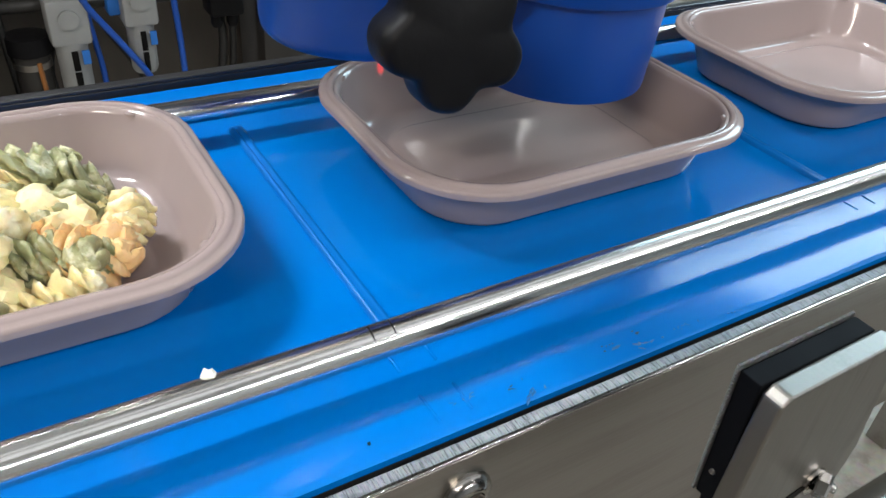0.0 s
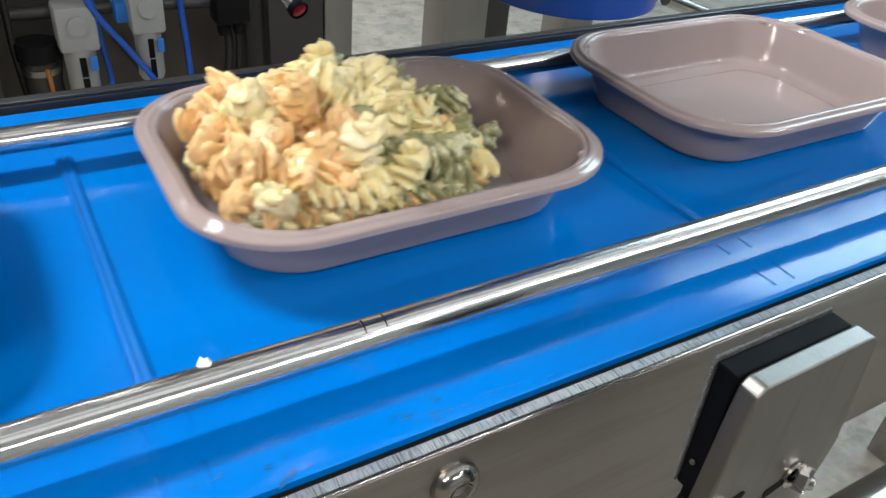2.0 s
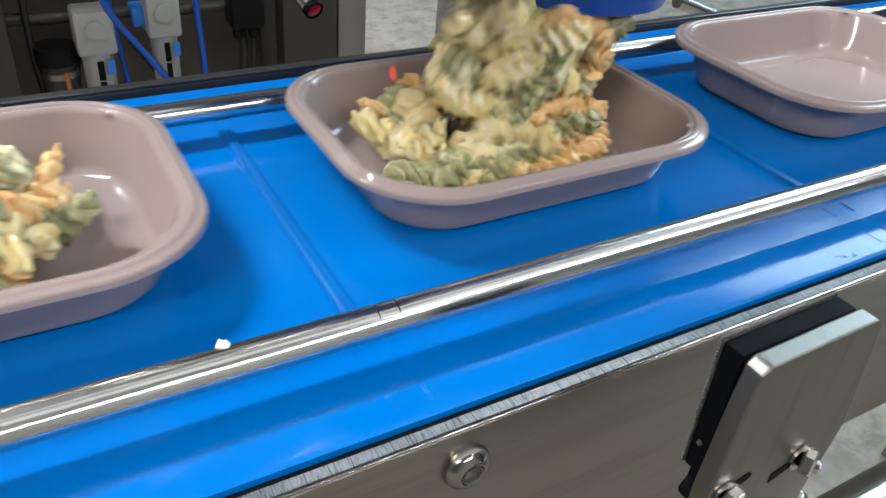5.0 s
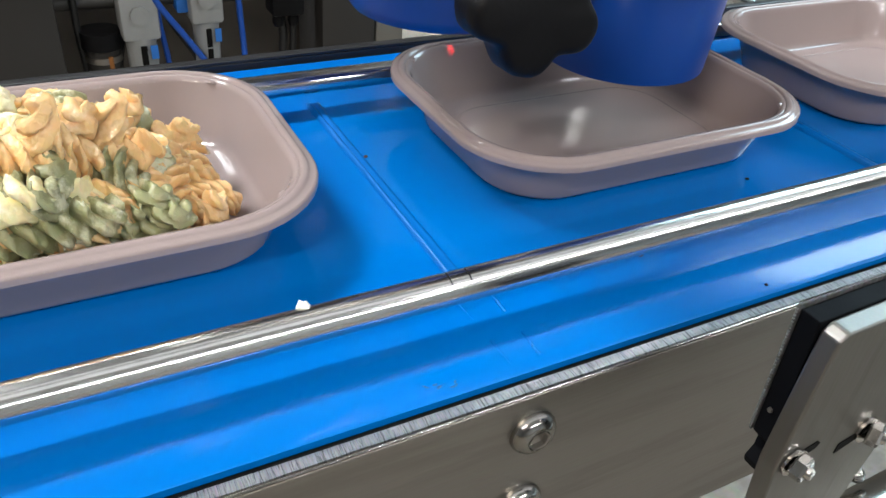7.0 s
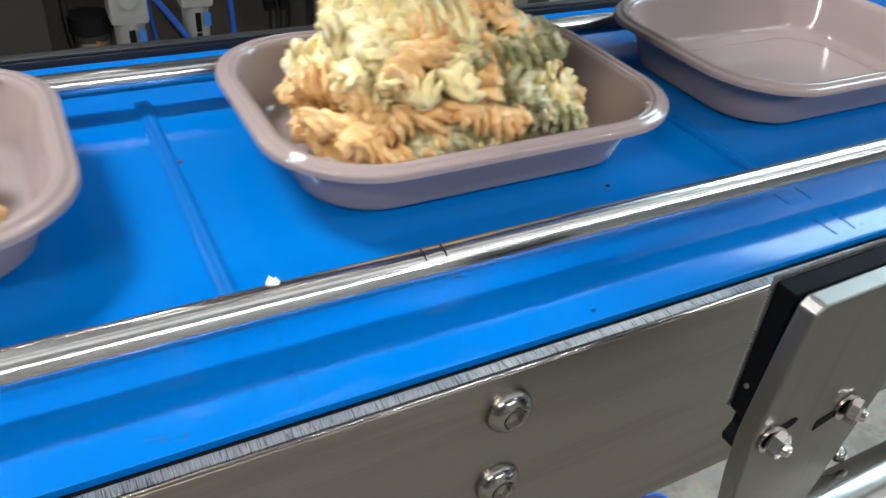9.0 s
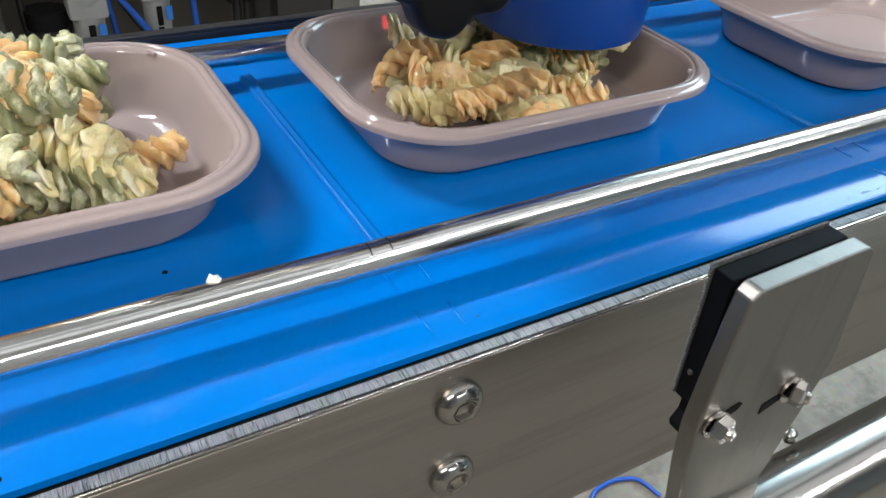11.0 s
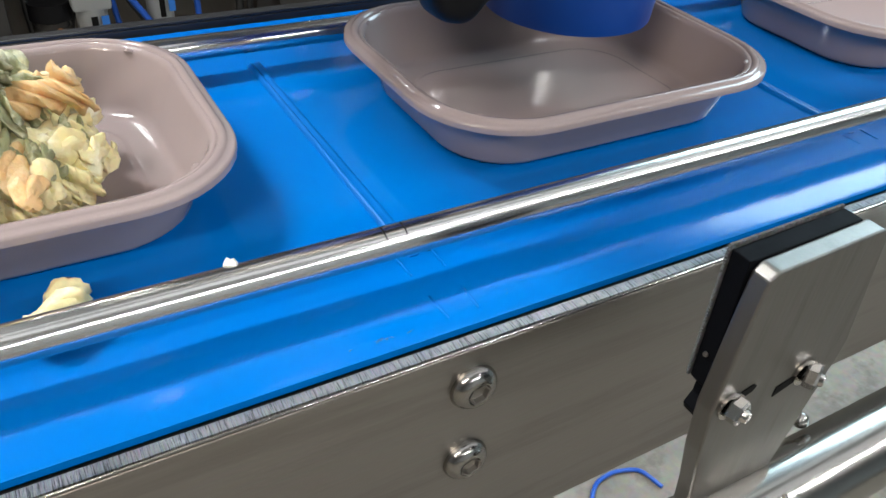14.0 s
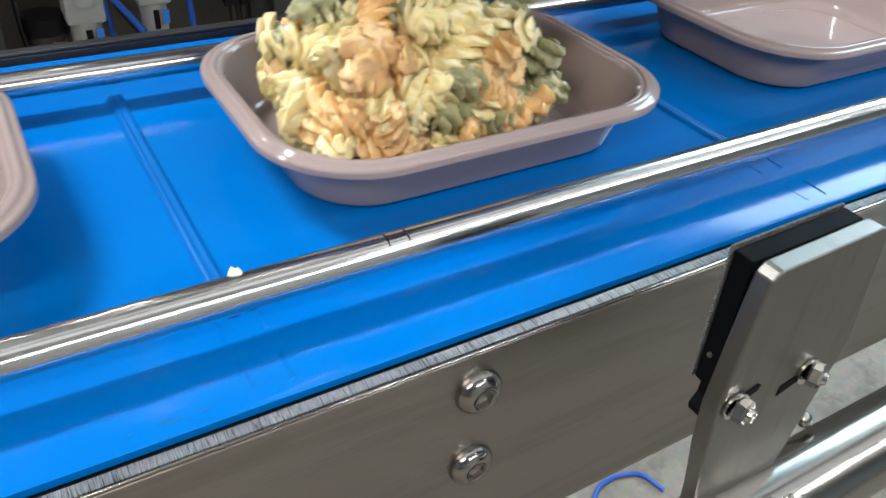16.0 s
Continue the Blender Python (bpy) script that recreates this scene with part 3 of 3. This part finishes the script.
# where each colour gathers in a heap: c cream, o orange, g green, each with its place along the tray and its height
PATCHES = [
    "o -.2 .1 o .9 .2 g .55 .45 g .2 .1 c .1 .5 c .4 .1 g -.4 .6 o -.6 .5",
    "o -.7 .4 o -.4 .6 c -.1 .25 c -.8 .8 c .4 .6 g .5 .9 g .6 .2 g -.9 0 c .1 .8 o .8 .05",
    "c -.5 .5 c -.2 .9 c -.7 .2 o .4 .8 o .3 .5 o .9 .4 g -.2 .1 g .2 .35 g .6 .3",
    "c -.6 .7 c 0 .35 c .6 .1 o 0 .65 o -.6 .1 o .3 .5 g .1 .1 g .5 .8 g .6 .5 c -.2 .95",
    "o -.2 .8 o 0 .95 o -.2 .3 o -.8 .1 c -.7 .5 c -.2 .1 c .3 0 g .45 .75 g .2 .5 g .45 .35 c .8 .3 c .95 .05 o .7 .55",
    "c .2 .7 c 0 .45 c .5 .6 c -.9 .5 o -.6 .7 o -.5 .2 o .1 .3 g .6 .3 g .2 .1 g -.4 1 g .8 .5",
]
NAMES = {"c": "cream", "o": "orange", "g": "green"}


def colour_at(order, u, up, rnd):
    """The colour whose patch lies nearest, with some mixing."""
    words = PATCHES[order].split()
    rows = [(words[i], float(words[i + 1]), float(words[i + 2])) for i in range(0, len(words), 3)]
    return NAMES[min(rows, key=lambda w: math.hypot(u - w[1], up - w[2]) + rnd.gauss(0, 0.23))[0]]


# where the foot of each fallen portion lies along its tray
BASE_X = (0.0, -0.013, -0.006, 0.002, -0.004, -0.013)


def portion(seed, order, drop, u0, v0, a, b, high, count):
    """A portion of pasta salad. Returns it and its pieces, each with its places: waiting in the pipe, just fallen, and settled."""
    rnd = random.Random(seed)
    ob = thing("pasta_salad", "portion of three-coloured fusilli salad in creamy dressing heaped in a tray", "pasta salad", "portions of pasta")
    pieces = []
    for k in range(count):
        inner = k < 10
        for _ in range(200):
            u, v = rnd.uniform(-1, 1), rnd.uniform(-1, 1)
            q = u * u + v * v
            if q < (0.5 if inner else 1.0):
                break
        top = FLOOR_IN + 0.006 + (high - FLOOR_IN - 0.010) * max(0.0, 1 - q) ** 0.72
        share = rnd.random() ** 0.42 if not inner else rnd.uniform(0.2, 0.66)
        z = FLOOR_IN + 0.006 + (top - FLOOR_IN - 0.006) * share
        end = Vector((u0 + a * u, v0 + b * v, z))
        wall_x, wall_y = 0.063 + 0.4 * min(z, 0.03), 0.040 + 0.4 * min(z, 0.03)
        corner = ((end.x / wall_x) ** 4 + (end.y / wall_y) ** 4) ** 0.25
        if corner > 1:
            end.x, end.y = end.x / corner, end.y / corner
        slope = -38 * math.sqrt(q) * share
        for attempt in range(240):
            free_x, free_y = (0.076 + 0.35 * z - abs(end.x) - 0.009) / 0.021, (0.052 + 0.35 * z - abs(end.y) - 0.009) / 0.021
            yaw = rnd.uniform(0, 360)
            if z > 0.05 or (abs(math.cos(radians(yaw))) < max(0.15 if z < 0.036 else 0.5, free_x) and abs(math.sin(radians(yaw))) < max(0.15 if z < 0.036 else 0.5, free_y)):
                break
            if attempt % 40 == 39:
                end.x, end.y = end.x * 0.9, end.y * 0.9
        turn = (rnd.uniform(0, 360), rnd.gauss(0, 22) * (0.3 if z < 0.02 else 1.0) + slope * 0.4 * math.cos(radians(yaw) - math.atan2(v, u)), yaw)
        if inner:
            mesh, kind = rnd.choice(CLUMPS), "dressed_clump"
        else:
            colour = colour_at(order, u, z / high + 0.3 * v, rnd)
            mesh, kind = rnd.choice(FUSILLI[colour]), "fusillo"
        end = inside(mesh, end, turn)
        piece = again(kind, mesh, ob, pose(*end, *turn))
        pieces.append([piece, None, None, end, turn])
    # just fallen: a tall column under the outlet, in the order of their heights
    for n, row in enumerate(sorted(pieces, key=lambda p: p[3].z)):
        share = n / (count - 1)
        wide = 0.049 - 0.012 * min(1.0, share * 2.2)
        ang = math.atan2(row[3].y - v0, row[3].x - u0) + rnd.gauss(0, 0.5)
        high_up = 0.010 + 0.080 * share ** 1.35
        cx = NX0 - TRAY_X - TRAY_SLIP[order][0]
        if high_up > 0.026:
            # inside the outlet the pieces lie along its wall
            across = radians(row[4][2] + 90)
            ang = across if math.cos(across - ang) > 0 else across + math.pi
            r = 0.021 * math.sqrt(rnd.uniform(0.02, 1.0))
            mid = Vector((cx, 0.151 - TRAY_Y - TRAY_SLIP[order][3]))
        else:
            r = wide * math.sqrt(rnd.uniform(0.05, 1.0))
            mid = Vector((BASE_X[order], -0.004))
        col = Vector((r * math.cos(ang) + mid.x, r * math.sin(ang) + mid.y, high_up))
        row[1] = Vector((r * 0.55 * math.cos(ang) + cx, r * 0.55 * math.sin(ang), 0.125 + col.z * 1.5 + 0.17 * max(0, order - 1)))
        row[2] = col
        # the heap slumps a little once the outlet lifts
        wide_x, wide_y = (1.35, 1.05) if high_up <= 0.026 else (1.9, 1.7) if high_up < 0.055 else (1.65, 1.6) if high_up < 0.078 else (1.25, 1.25)
        slump = Vector((mid.x + (col.x - mid.x) * wide_x - (0.004 if high_up > 0.07 else 0.010), mid.y + (col.y - mid.y) * wide_y, col.z))
        row.append(inside(row[0].data, slump, row[4]))
    return ob, pieces


MADE = [(row, *portion(*row)) for row in PORTIONS]

# single pieces out of the heaps: tray order, u, v, z, turn, colour, variant
for order, u, v, z, turn, colour, s in ((2, 0.050, -0.020, 0.012, (40, 8, 25), "orange", 1), (2, 0.040, 0.004, 0.013, (10, -10, 160), "orange", 2), (0, 0.056, -0.012, 0.014, (20, 5, 70), "orange", 3),
                                        (0, 0.040, -0.004, 0.022, (70, -10, 40), "green", 1), (0, 0.038, -0.024, 0.016, (5, 20, 110), "green", 2), (3, 0.054, -0.012, 0.013, (15, 5, 5), "orange", 0),
                                        (4, 0.034, 0.010, 0.030, (60, -12, 60), "cream", 3), (4, 0.038, -0.016, 0.024, (30, 15, 100), "cream", 1), (5, 0.056, 0.004, 0.016, (10, -35, 60), "orange", 4)):
    row, ob, pieces = MADE[order]
    piece = again("fusillo", FUSILLI[colour][s], ob, pose(u, v, z, *turn))
    pieces.append((piece, Vector((0.016, 0, 0.2 + 0.17 * max(0, order - 1))), Vector((0.030, v * 0.5, min(z, 0.018) + 0.004)), Vector((u, v, z)), turn, Vector((0.034, v * 0.5, min(z, 0.018) + 0.004))))

# two pieces that fell beside a tray
SPILLED = []
BROKEN, CURLED = fusillo_mesh(77, M["cream"], 0.62), fusillo_mesh(78, M["cream"], 0.70)
for mesh, x, y, z, turn in ((CURLED, 0.017, 0.061, 0.0068, (20, -14, 40)), (BROKEN, 0.054, 0.055, 0.0066, (80, 8, 62))):
    SPILLED.append((tagged(new("spilled_fusillo", mesh), "single cream fusillo lying on the blue belt", "pasta", "spilled pasta"), x, y, z, turn))

# ---- filling nozzle ----
nozzle = thing("filling_nozzle", "blue plastic filling nozzle with black star knob", "nozzle", at=pose(0, 0, 0))
part("outlet_tube", lathe([(0.0415, 0.9405), (0.0420, 0.9408), (0.0423, 0.9425), (0.0455, 0.988), (0.0455, 1.06), (0.0405, 1.06), (0.0405, 0.988), (0.0395, 0.9415), (0.0400, 0.9406)], 64, True), M["nozzle"], nozzle, "blue tapered outlet tube", at=pose(NX0, NY0, 0))
part("collar", lathe([(0.0458, 0.9860), (0.0494, 0.9862), (0.0500, 0.9870), (0.0500, 1.05), (0.0458, 1.05)], 64, True), M["nozzle"], nozzle, "blue clamping collar", at=pose(NX0, NY0, 0, 0, 0, 0))
part("side_cup", lathe([(0, 0.9745), (0.034, 0.9745), (0.0375, 0.9752), (0.0390, 0.9770), (0.0396, 0.9800), (0.0402, 1.06), (0, 1.06)], 64), M["nozzle"], nozzle, "blue rounded side cup", at=pose(0.040, 0.150, 0))
part("bridge", box(0.055, 0.10, 0.115, 0.165, 0.992, 1.05, 0.004), M["nozzle"], nozzle)


def knob_mesh():
    bm = bmesh.new()
    prof = [(0.0, 0.0), (0.60, 0.0), (0.84, 0.0008), (0.95, 0.003), (1.0, 0.007), (1.0, 0.020), (0.975, 0.0235), (0.91, 0.0258), (0.80, 0.0265), (0.0, 0.0270)]
    n = 100
    rings = []
    for f, z in prof:
        if f == 0:
            rings.append([bm.verts.new((0, 0, z))])
            continue
        ring = []
        for i in range(n):
            a = 2 * math.pi * i / n
            r = f * (0.0240 - 0.0052 * ((1 - math.cos(5 * a)) / 2) ** 1.6)
            ring.append(bm.verts.new((r * math.cos(a), r * math.sin(a), z)))
        rings.append(ring)
    for a, b in zip(rings, rings[1:]):
        for i in range(n):
            j = (i + 1) % n
            if len(a) == 1:
                bm.faces.new((a[0], b[i], b[j]))
            elif len(b) == 1:
                bm.faces.new((a[i], a[j], b[0]))
            else:
                bm.faces.new((a[i], a[j], b[j], b[i]))
    return bm


part("star_knob", knob_mesh(), M["rubber"], nozzle, "black five-lobed star knob", at=pose(0.0345, 0.084, 0.999, 80, 0, -12) @ pose(0, 0, 0, 0, 0, -27), angle=50)
part("knob_stud", tube([(0.036, 0.084, 0.995), (0.075, 0.125, 1.004)], 0.008, 20), M["rubber"], nozzle)
pipe = thing("feed_pipe", "stainless steel feed pipe above the filling nozzle", "pipe", at=pose(NX0, NY0, 0))
part("pipe_wall", lathe([(0.0385, 1.045), (0.0406, 1.045), (0.0406, 2.15), (0.0385, 2.15)], 48, True), M["steel"], pipe)
part("pipe_flange", lathe([(0.0402, 1.12), (0.058, 1.12), (0.058, 1.13), (0.0402, 1.13)], 48, True), M["steel"], pipe)

# unseen box and cone, added to keep lamp light off the filling place
part("shade_box", box(-0.214, -0.070, 0.020, 0.20, 1.10, 1.24, 0.01), M["steel"], pipe, "unseen steel box added to shade the filling place")
part("shade_cone", lathe([(0.0410, 1.26), (0.052, 1.26), (0.105, 1.36), (0.105, 1.75), (0.102, 1.75), (0.102, 1.362), (0.0410, 1.264)], 48, True), M["steel"], pipe, "unseen steel cone added to shade the filling place")

# ---- photo sensor at the far side ----
sensor = thing("photo_sensor", "chrome barrel photo sensor with red lens beside the belt", "sensor", at=look((0.080, 0.318, 0.925), (0.0958, 0.25, 0.895)))
part("barrel", lathe([(0.0, 0.058), (0.0062, 0.058), (0.0064, 0.055), (0.0064, 0.004), (0.0062, 0.003)], 28), M["bolt"], sensor, "threaded chrome barrel")
part("tip", lathe([(0.0063, 0.0048), (0.0066, 0.0042), (0.0066, 0.001), (0.0060, 0.0), (0.0052, 0.0), (0.0050, 0.0015)], 28), M["block"], sensor, "black tip ring")
part("lens", lathe([(0.0051, 0.001), (0.0035, 0.0002), (0, 0.0)], 24), M["red_lens"], sensor, "red lens")
part("sensor_cable", tube(curve_points([(0, 0, 0.056), (0.0, 0.0, 0.09), (-0.02, 0.03, 0.13), (-0.02, 0.10, 0.20)], 10), 0.0025, 10), M["black_hose"], sensor)
part("sensor_arm", box(-0.003, 0.003, 0.004, 0.30, 0.040, 0.044, 0.0008), M["dark_panel"], sensor)

# ---- laser sensor that watches the filling place ----
DOT = (0.0828, 0.211, 0.929)
laser = thing("laser_sensor", "small black laser distance sensor hanging from the feed pipe", "sensor", at=look((0.088, 0.165, 1.14), DOT))
part("case", box(-0.012, 0.012, -0.01, 0.022, 0.004, 0.05, 0.003), M["block"], laser)
part("window", lathe([(0.004, 0.004), (0.004, 0.0032), (0, 0.003)], 16), M["red_lens"], laser, "red beam window")
part("holder", tube([(0.0, 0.0, 0.045), (0.052, 0.0, 0.06)], 0.004, 10), M["steel"], laser)
beam = bpy.data.lights.new("laser_beam", "SPOT")
beam.energy, beam.color, beam.spot_size, beam.spot_blend, beam.shadow_soft_size = 7, (1.0, 0.02, 0.03), radians(1.2), 0.6, 0.0005
new("laser_beam", beam).matrix_basis = laser.matrix_basis @ pose(0, 0, -0.002)

# ---- machine frame behind the conveyor ----
BY = 0.93
frame_back = thing("machine_frame", "grey steel machine frame behind the conveyor", "machine frame", at=pose(0, 0, 0))
part("back_panel", box(-0.9, 0.300, BY + 0.10, BY + 0.11, 0.25, 1.5), M["backing"], frame_back, "brown-grey steel back panel")
part("dark_panel", box(0.262, 0.345, BY - 0.02, BY + 0.09, 0.05, 1.6, 0.003), M["dark_panel"], frame_back, "dark grey cabinet side")
part("post", box(0.347, 0.392, BY - 0.02, BY + 0.05, 0.0, 1.6, 0.003), M["post"], frame_back, "pale grey steel post")
part("post", box(0.575, 0.662, BY + 0.02, BY + 0.09, 0.0, 1.6, 0.003), M["post"], frame_back, "grey steel post")
part("dark_panel", box(0.664, 0.715, BY + 0.03, BY + 0.10, 0.0, 1.6, 0.003), M["dark_panel"], frame_back)
part("post", box(-0.17, -0.085, BY - 0.04, BY + 0.03, 0.0, 1.6, 0.003), M["dark_panel"], frame_back, "dark grey steel post")
part("post", box(0.86, 0.93, BY + 0.05, BY + 0.12, 0.0, 1.6, 0.003), M["post"], frame_back)
part("cross_bar", tube([(0.593, 0.5, 0.8344), (0.7246, 0.5, 0.7883)], 0.008, 16), M["rod"], frame_back)
part("manifold", tube([(-0.09, BY + 0.012, 0.732), (0.20, BY + 0.012, 0.727)], 0.008, 16), M["dark_panel"], frame_back, "dark air manifold pipe")
part("manifold_clip", box(0.062, 0.088, BY - 0.012, BY + 0.02, 0.716, 0.742, 0.003), M["blue_label"], frame_back, "blue clip")


def filter_unit(x, z, s):
    f = thing("air_filter_regulator", "white plastic air filter regulator on the machine frame", "air filter", "air filters", at=pose(x, BY - 0.01, z))
    body = lathe([(0, 0.098), (0.018 * s, 0.098), (0.0215 * s, 0.094), (0.0215 * s, 0.058), (0.0195 * s, 0.054), (0.019 * s, 0.0), (0.016 * s, -0.006), (0, -0.008)], 20)
    part("bowl_guard", body, M["white_plastic"], f)
    part("head", box(-0.024 * s, 0.024 * s, -0.022, 0.022, 0.060, 0.118, 0.005), M["white_plastic"], f, "white regulator head")
    part("cap", lathe([(0, 0), (0.012, 0), (0.012, 0.004), (0, 0.005)], 24), M["white_plastic"], f, "white adjusting cap", at=pose(0, -0.023, 0.095, 90, 0, 0))
    for dz in (0.012, 0.040):
        part("slot", box(-0.004 * s, 0.004 * s, -0.0208 * s, -0.0180 * s, dz - 0.013, dz + 0.013, 0.001), M["near_black"], f, "dark sight slot")
    part("sticker", box(0.008 * s, 0.017 * s, -0.0235, -0.0215, 0.036, 0.054), M["blue_label"], f, "blue sticker")


filter_unit(0.012, 0.630, 1.0)
filter_unit(0.098, 0.645, 0.9)
glass_bowl = thing("lubricator_bowl", "dark glass lubricator bowl with orange-brown tube", "lubricator", "air filters", at=pose(-0.036, BY, 0.60))
part("cap", lathe([(0, 0.10), (0.026, 0.10), (0.026, 0.078), (0.022, 0.076), (0, 0.076)], 24), M["rubber"], glass_bowl)
part("bowl", lathe([(0.021, 0.078), (0.021, 0.012), (0.014, 0.0), (0, -0.002)], 24), M["dark_panel"], glass_bowl)
part("pick_up_tube", tube([(0.006, -0.023, 0.07), (0.009, -0.023, -0.03)], 0.003, 10), M["copper"], glass_bowl, "orange-brown tube")
part("ring", lathe([(0.0215, 0.0), (0.0235, 0.0), (0.0235, 0.008), (0.0215, 0.008)], 24, True), M["steel"], glass_bowl, at=pose(0, 0, 0.06))

HOSES = [
    ("hose", 0.0042, [(0.020, 0.90, 0.78), (0.036, 0.90, 0.738), (0.070, 0.90, 0.685), (0.102, 0.90, 0.630), (0.13, 0.92, 0.55)]),
    ("hose", 0.0038, [(0.036, 0.93, 0.76), (0.040, 0.93, 0.70), (0.046, 0.93, 0.64), (0.048, 0.93, 0.54)]),
    ("hose", 0.0042, [(0.147, 0.93, 0.78), (0.148, 0.93, 0.72), (0.151, 0.93, 0.65), (0.152, 0.93, 0.55)]),
    ("black_hose", 0.0036, [(0.02, 0.95, 0.77), (0.06, 0.95, 0.69), (0.095, 0.95, 0.62), (0.11, 0.96, 0.52)]),
    ("black_hose", 0.0060, [(0.205, 0.94, 0.80), (0.208, 0.94, 0.72), (0.212, 0.94, 0.66), (0.204, 0.94, 0.60)]),
    ("black_hose", 0.0050, [(0.228, 0.94, 0.80), (0.224, 0.93, 0.70), (0.226, 0.94, 0.65), (0.22, 0.94, 0.58)]),
    ("black_hose", 0.0045, [(-0.06, 0.94, 0.80), (-0.062, 0.93, 0.70), (-0.058, 0.94, 0.62), (-0.06, 0.94, 0.52)]),
    ("black_hose", 0.0045, [(0.046, 0.98, 0.80), (-0.008, 0.97, 0.66), (-0.012, 0.97, 0.60), (0.0, 0.97, 0.5)]),
]
for mname, r, pts in HOSES:
    lab = "blue air hose hanging at the machine frame" if mname == "hose" else "black cable hanging at the machine frame"
    tagged(new("air_hose" if mname == "hose" else "cable", finish("hose", tube(curve_points(pts, 10), r, 12), M[mname])), lab, "hose" if mname == "hose" else "cable", "hoses and cables")
valve = thing("valve_block", "black valve block with cable glands on the machine frame", "valve", at=pose(0.212, BY - 0.005, 0.725))
part("valve_body", box(-0.024, 0.024, -0.02, 0.02, -0.022, 0.05, 0.006), M["rubber"], valve)
for dx in (-0.011, 0.011):
    part("cable_gland", lathe([(0, 0), (0.008, 0), (0.0085, 0.012), (0.006, 0.018), (0, 0.018)], 12), M["rubber"], valve, at=pose(dx, 0, -0.022, 180, 0, 0))
tagged(new("air_hose", finish("hose", tube(curve_points([(0.50, 0.30, 0.004), (0.57, 0.376, 0.004), (0.611, 0.390, 0.004), (0.644, 0.385, 0.004), (0.669, 0.370, 0.004), (0.68, 0.33, 0.004)], 12), 0.0038, 12), M["hose"])),
       "blue air hose lying on the concrete floor", "hose", "hoses and cables")


# ---- motion of belt, trays, pasta and nozzle ----
def belt_shift(t):
    """How far the belt has gone towards -x."""
    s = 0.0
    ramp = 0.12
    for a, length in STEPS:
        v = PITCH / (length - ramp)
        u = min(max(t - a, 0.0), length)
        if u < ramp:
            s += 0.5 * v * u * u / ramp
        elif u > length - ramp:
            s += PITCH - 0.5 * v * (length - u) ** 2 / ramp
        else:
            s += v * (u - ramp / 2)
    return s


def key_times():
    out = {0.0, 16.0}
    for a, length in STEPS:
        out |= {a, a + 0.06, a + 0.12, a + 0.3, a + 0.6, a + 1.0, a + 1.4, a + 1.8, a + length - 0.12, a + length - 0.06, a + length}
    return sorted(t for t in out if t <= 16.0)


def tray_pose(i, t):
    before, after, near, far = TRAY_SLIP[i]
    done = min(max((belt_shift(t) - (i - 1) * PITCH) / PITCH, 0.0), 1.0)
    return pose(TRAY_X + before + (after - before) * done + (i - 1) * PITCH - belt_shift(t), TRAY_Y + far + (near - far) * done, BELT_Z + 0.0006)


def motions():
    times = key_times()
    walk(belt, [(t, pose(-belt_shift(t), 0, BELT_Z)) for t in times])
    for i, ob in enumerate(TRAYS):
        walk(ob, [(t, tray_pose(i, t)) for t in times])
    for (seed, order, drop, *_), ob, pieces in MADE:
        begin = STEPS[order - 1][0] if drop else -1.0
        walk(ob, [(t, tray_pose(order, max(t, begin))) for t in times])
        if not drop:
            continue
        for n, (piece, wait, col, end, turn, slump) in enumerate(pieces):
            late = 0.05 * (col.z / 0.09)
            lag = min(0.10 + 0.5 * (n % 7) / 7, 0.6)
            rows = [(0.0, pose(*wait, *turn)), (drop + late, pose(*wait, *turn)), (drop + late + 0.085, pose(wait.x, wait.y, max(col.z, 0.03), *turn)), (drop + late + 0.12, pose(*col, *turn)), (drop + 0.24, pose(*col, *turn)), (drop + 0.40, pose(*slump, *turn)), (begin + 0.08 + lag * 0.35, pose(*slump, *turn)),
                    (begin + 0.36 + lag * 0.55, pose(*end, *turn)), (max(16.0, begin + 1.2), pose(*end, *turn))]
            walk(piece, rows)
    fall = 10.95
    gone = belt_shift(12.5)
    for ob, x, y, z, turn in SPILLED:
        # the rod holds the pieces back a little before the belt stops
        there = [(t, pose(x - (belt_shift(t) - gone) + 0.013 * min(max((t - 13.2) / 0.7, 0.0), 1.0), y, BELT_Z + z, *turn)) for t in times if t > fall + 0.2]
        x0 = x + (gone - belt_shift(fall))
        walk(ob, [(0.0, pose(NX0 - 0.01, NY0 - 0.012, 1.75, *turn)), (fall - 0.05, pose(NX0 - 0.01, NY0 - 0.012, 1.75, *turn)), (fall + 0.15, pose(x0, y, BELT_Z + z, *turn))] + there)
    up = 0.042
    rows = [(0.0, 0.0)]
    for k in range(5):
        a = k * 3.505
        rows += [(a + 0.51, 0.0), (a + 0.62, up), (a + 3.06, up), (a + 3.20, 0.0)]
    walk(nozzle, [(t, pose(0, 0, z)) for t, z in rows if t < 16.0] + [(16.0, pose(0, 0, up))])


motions()
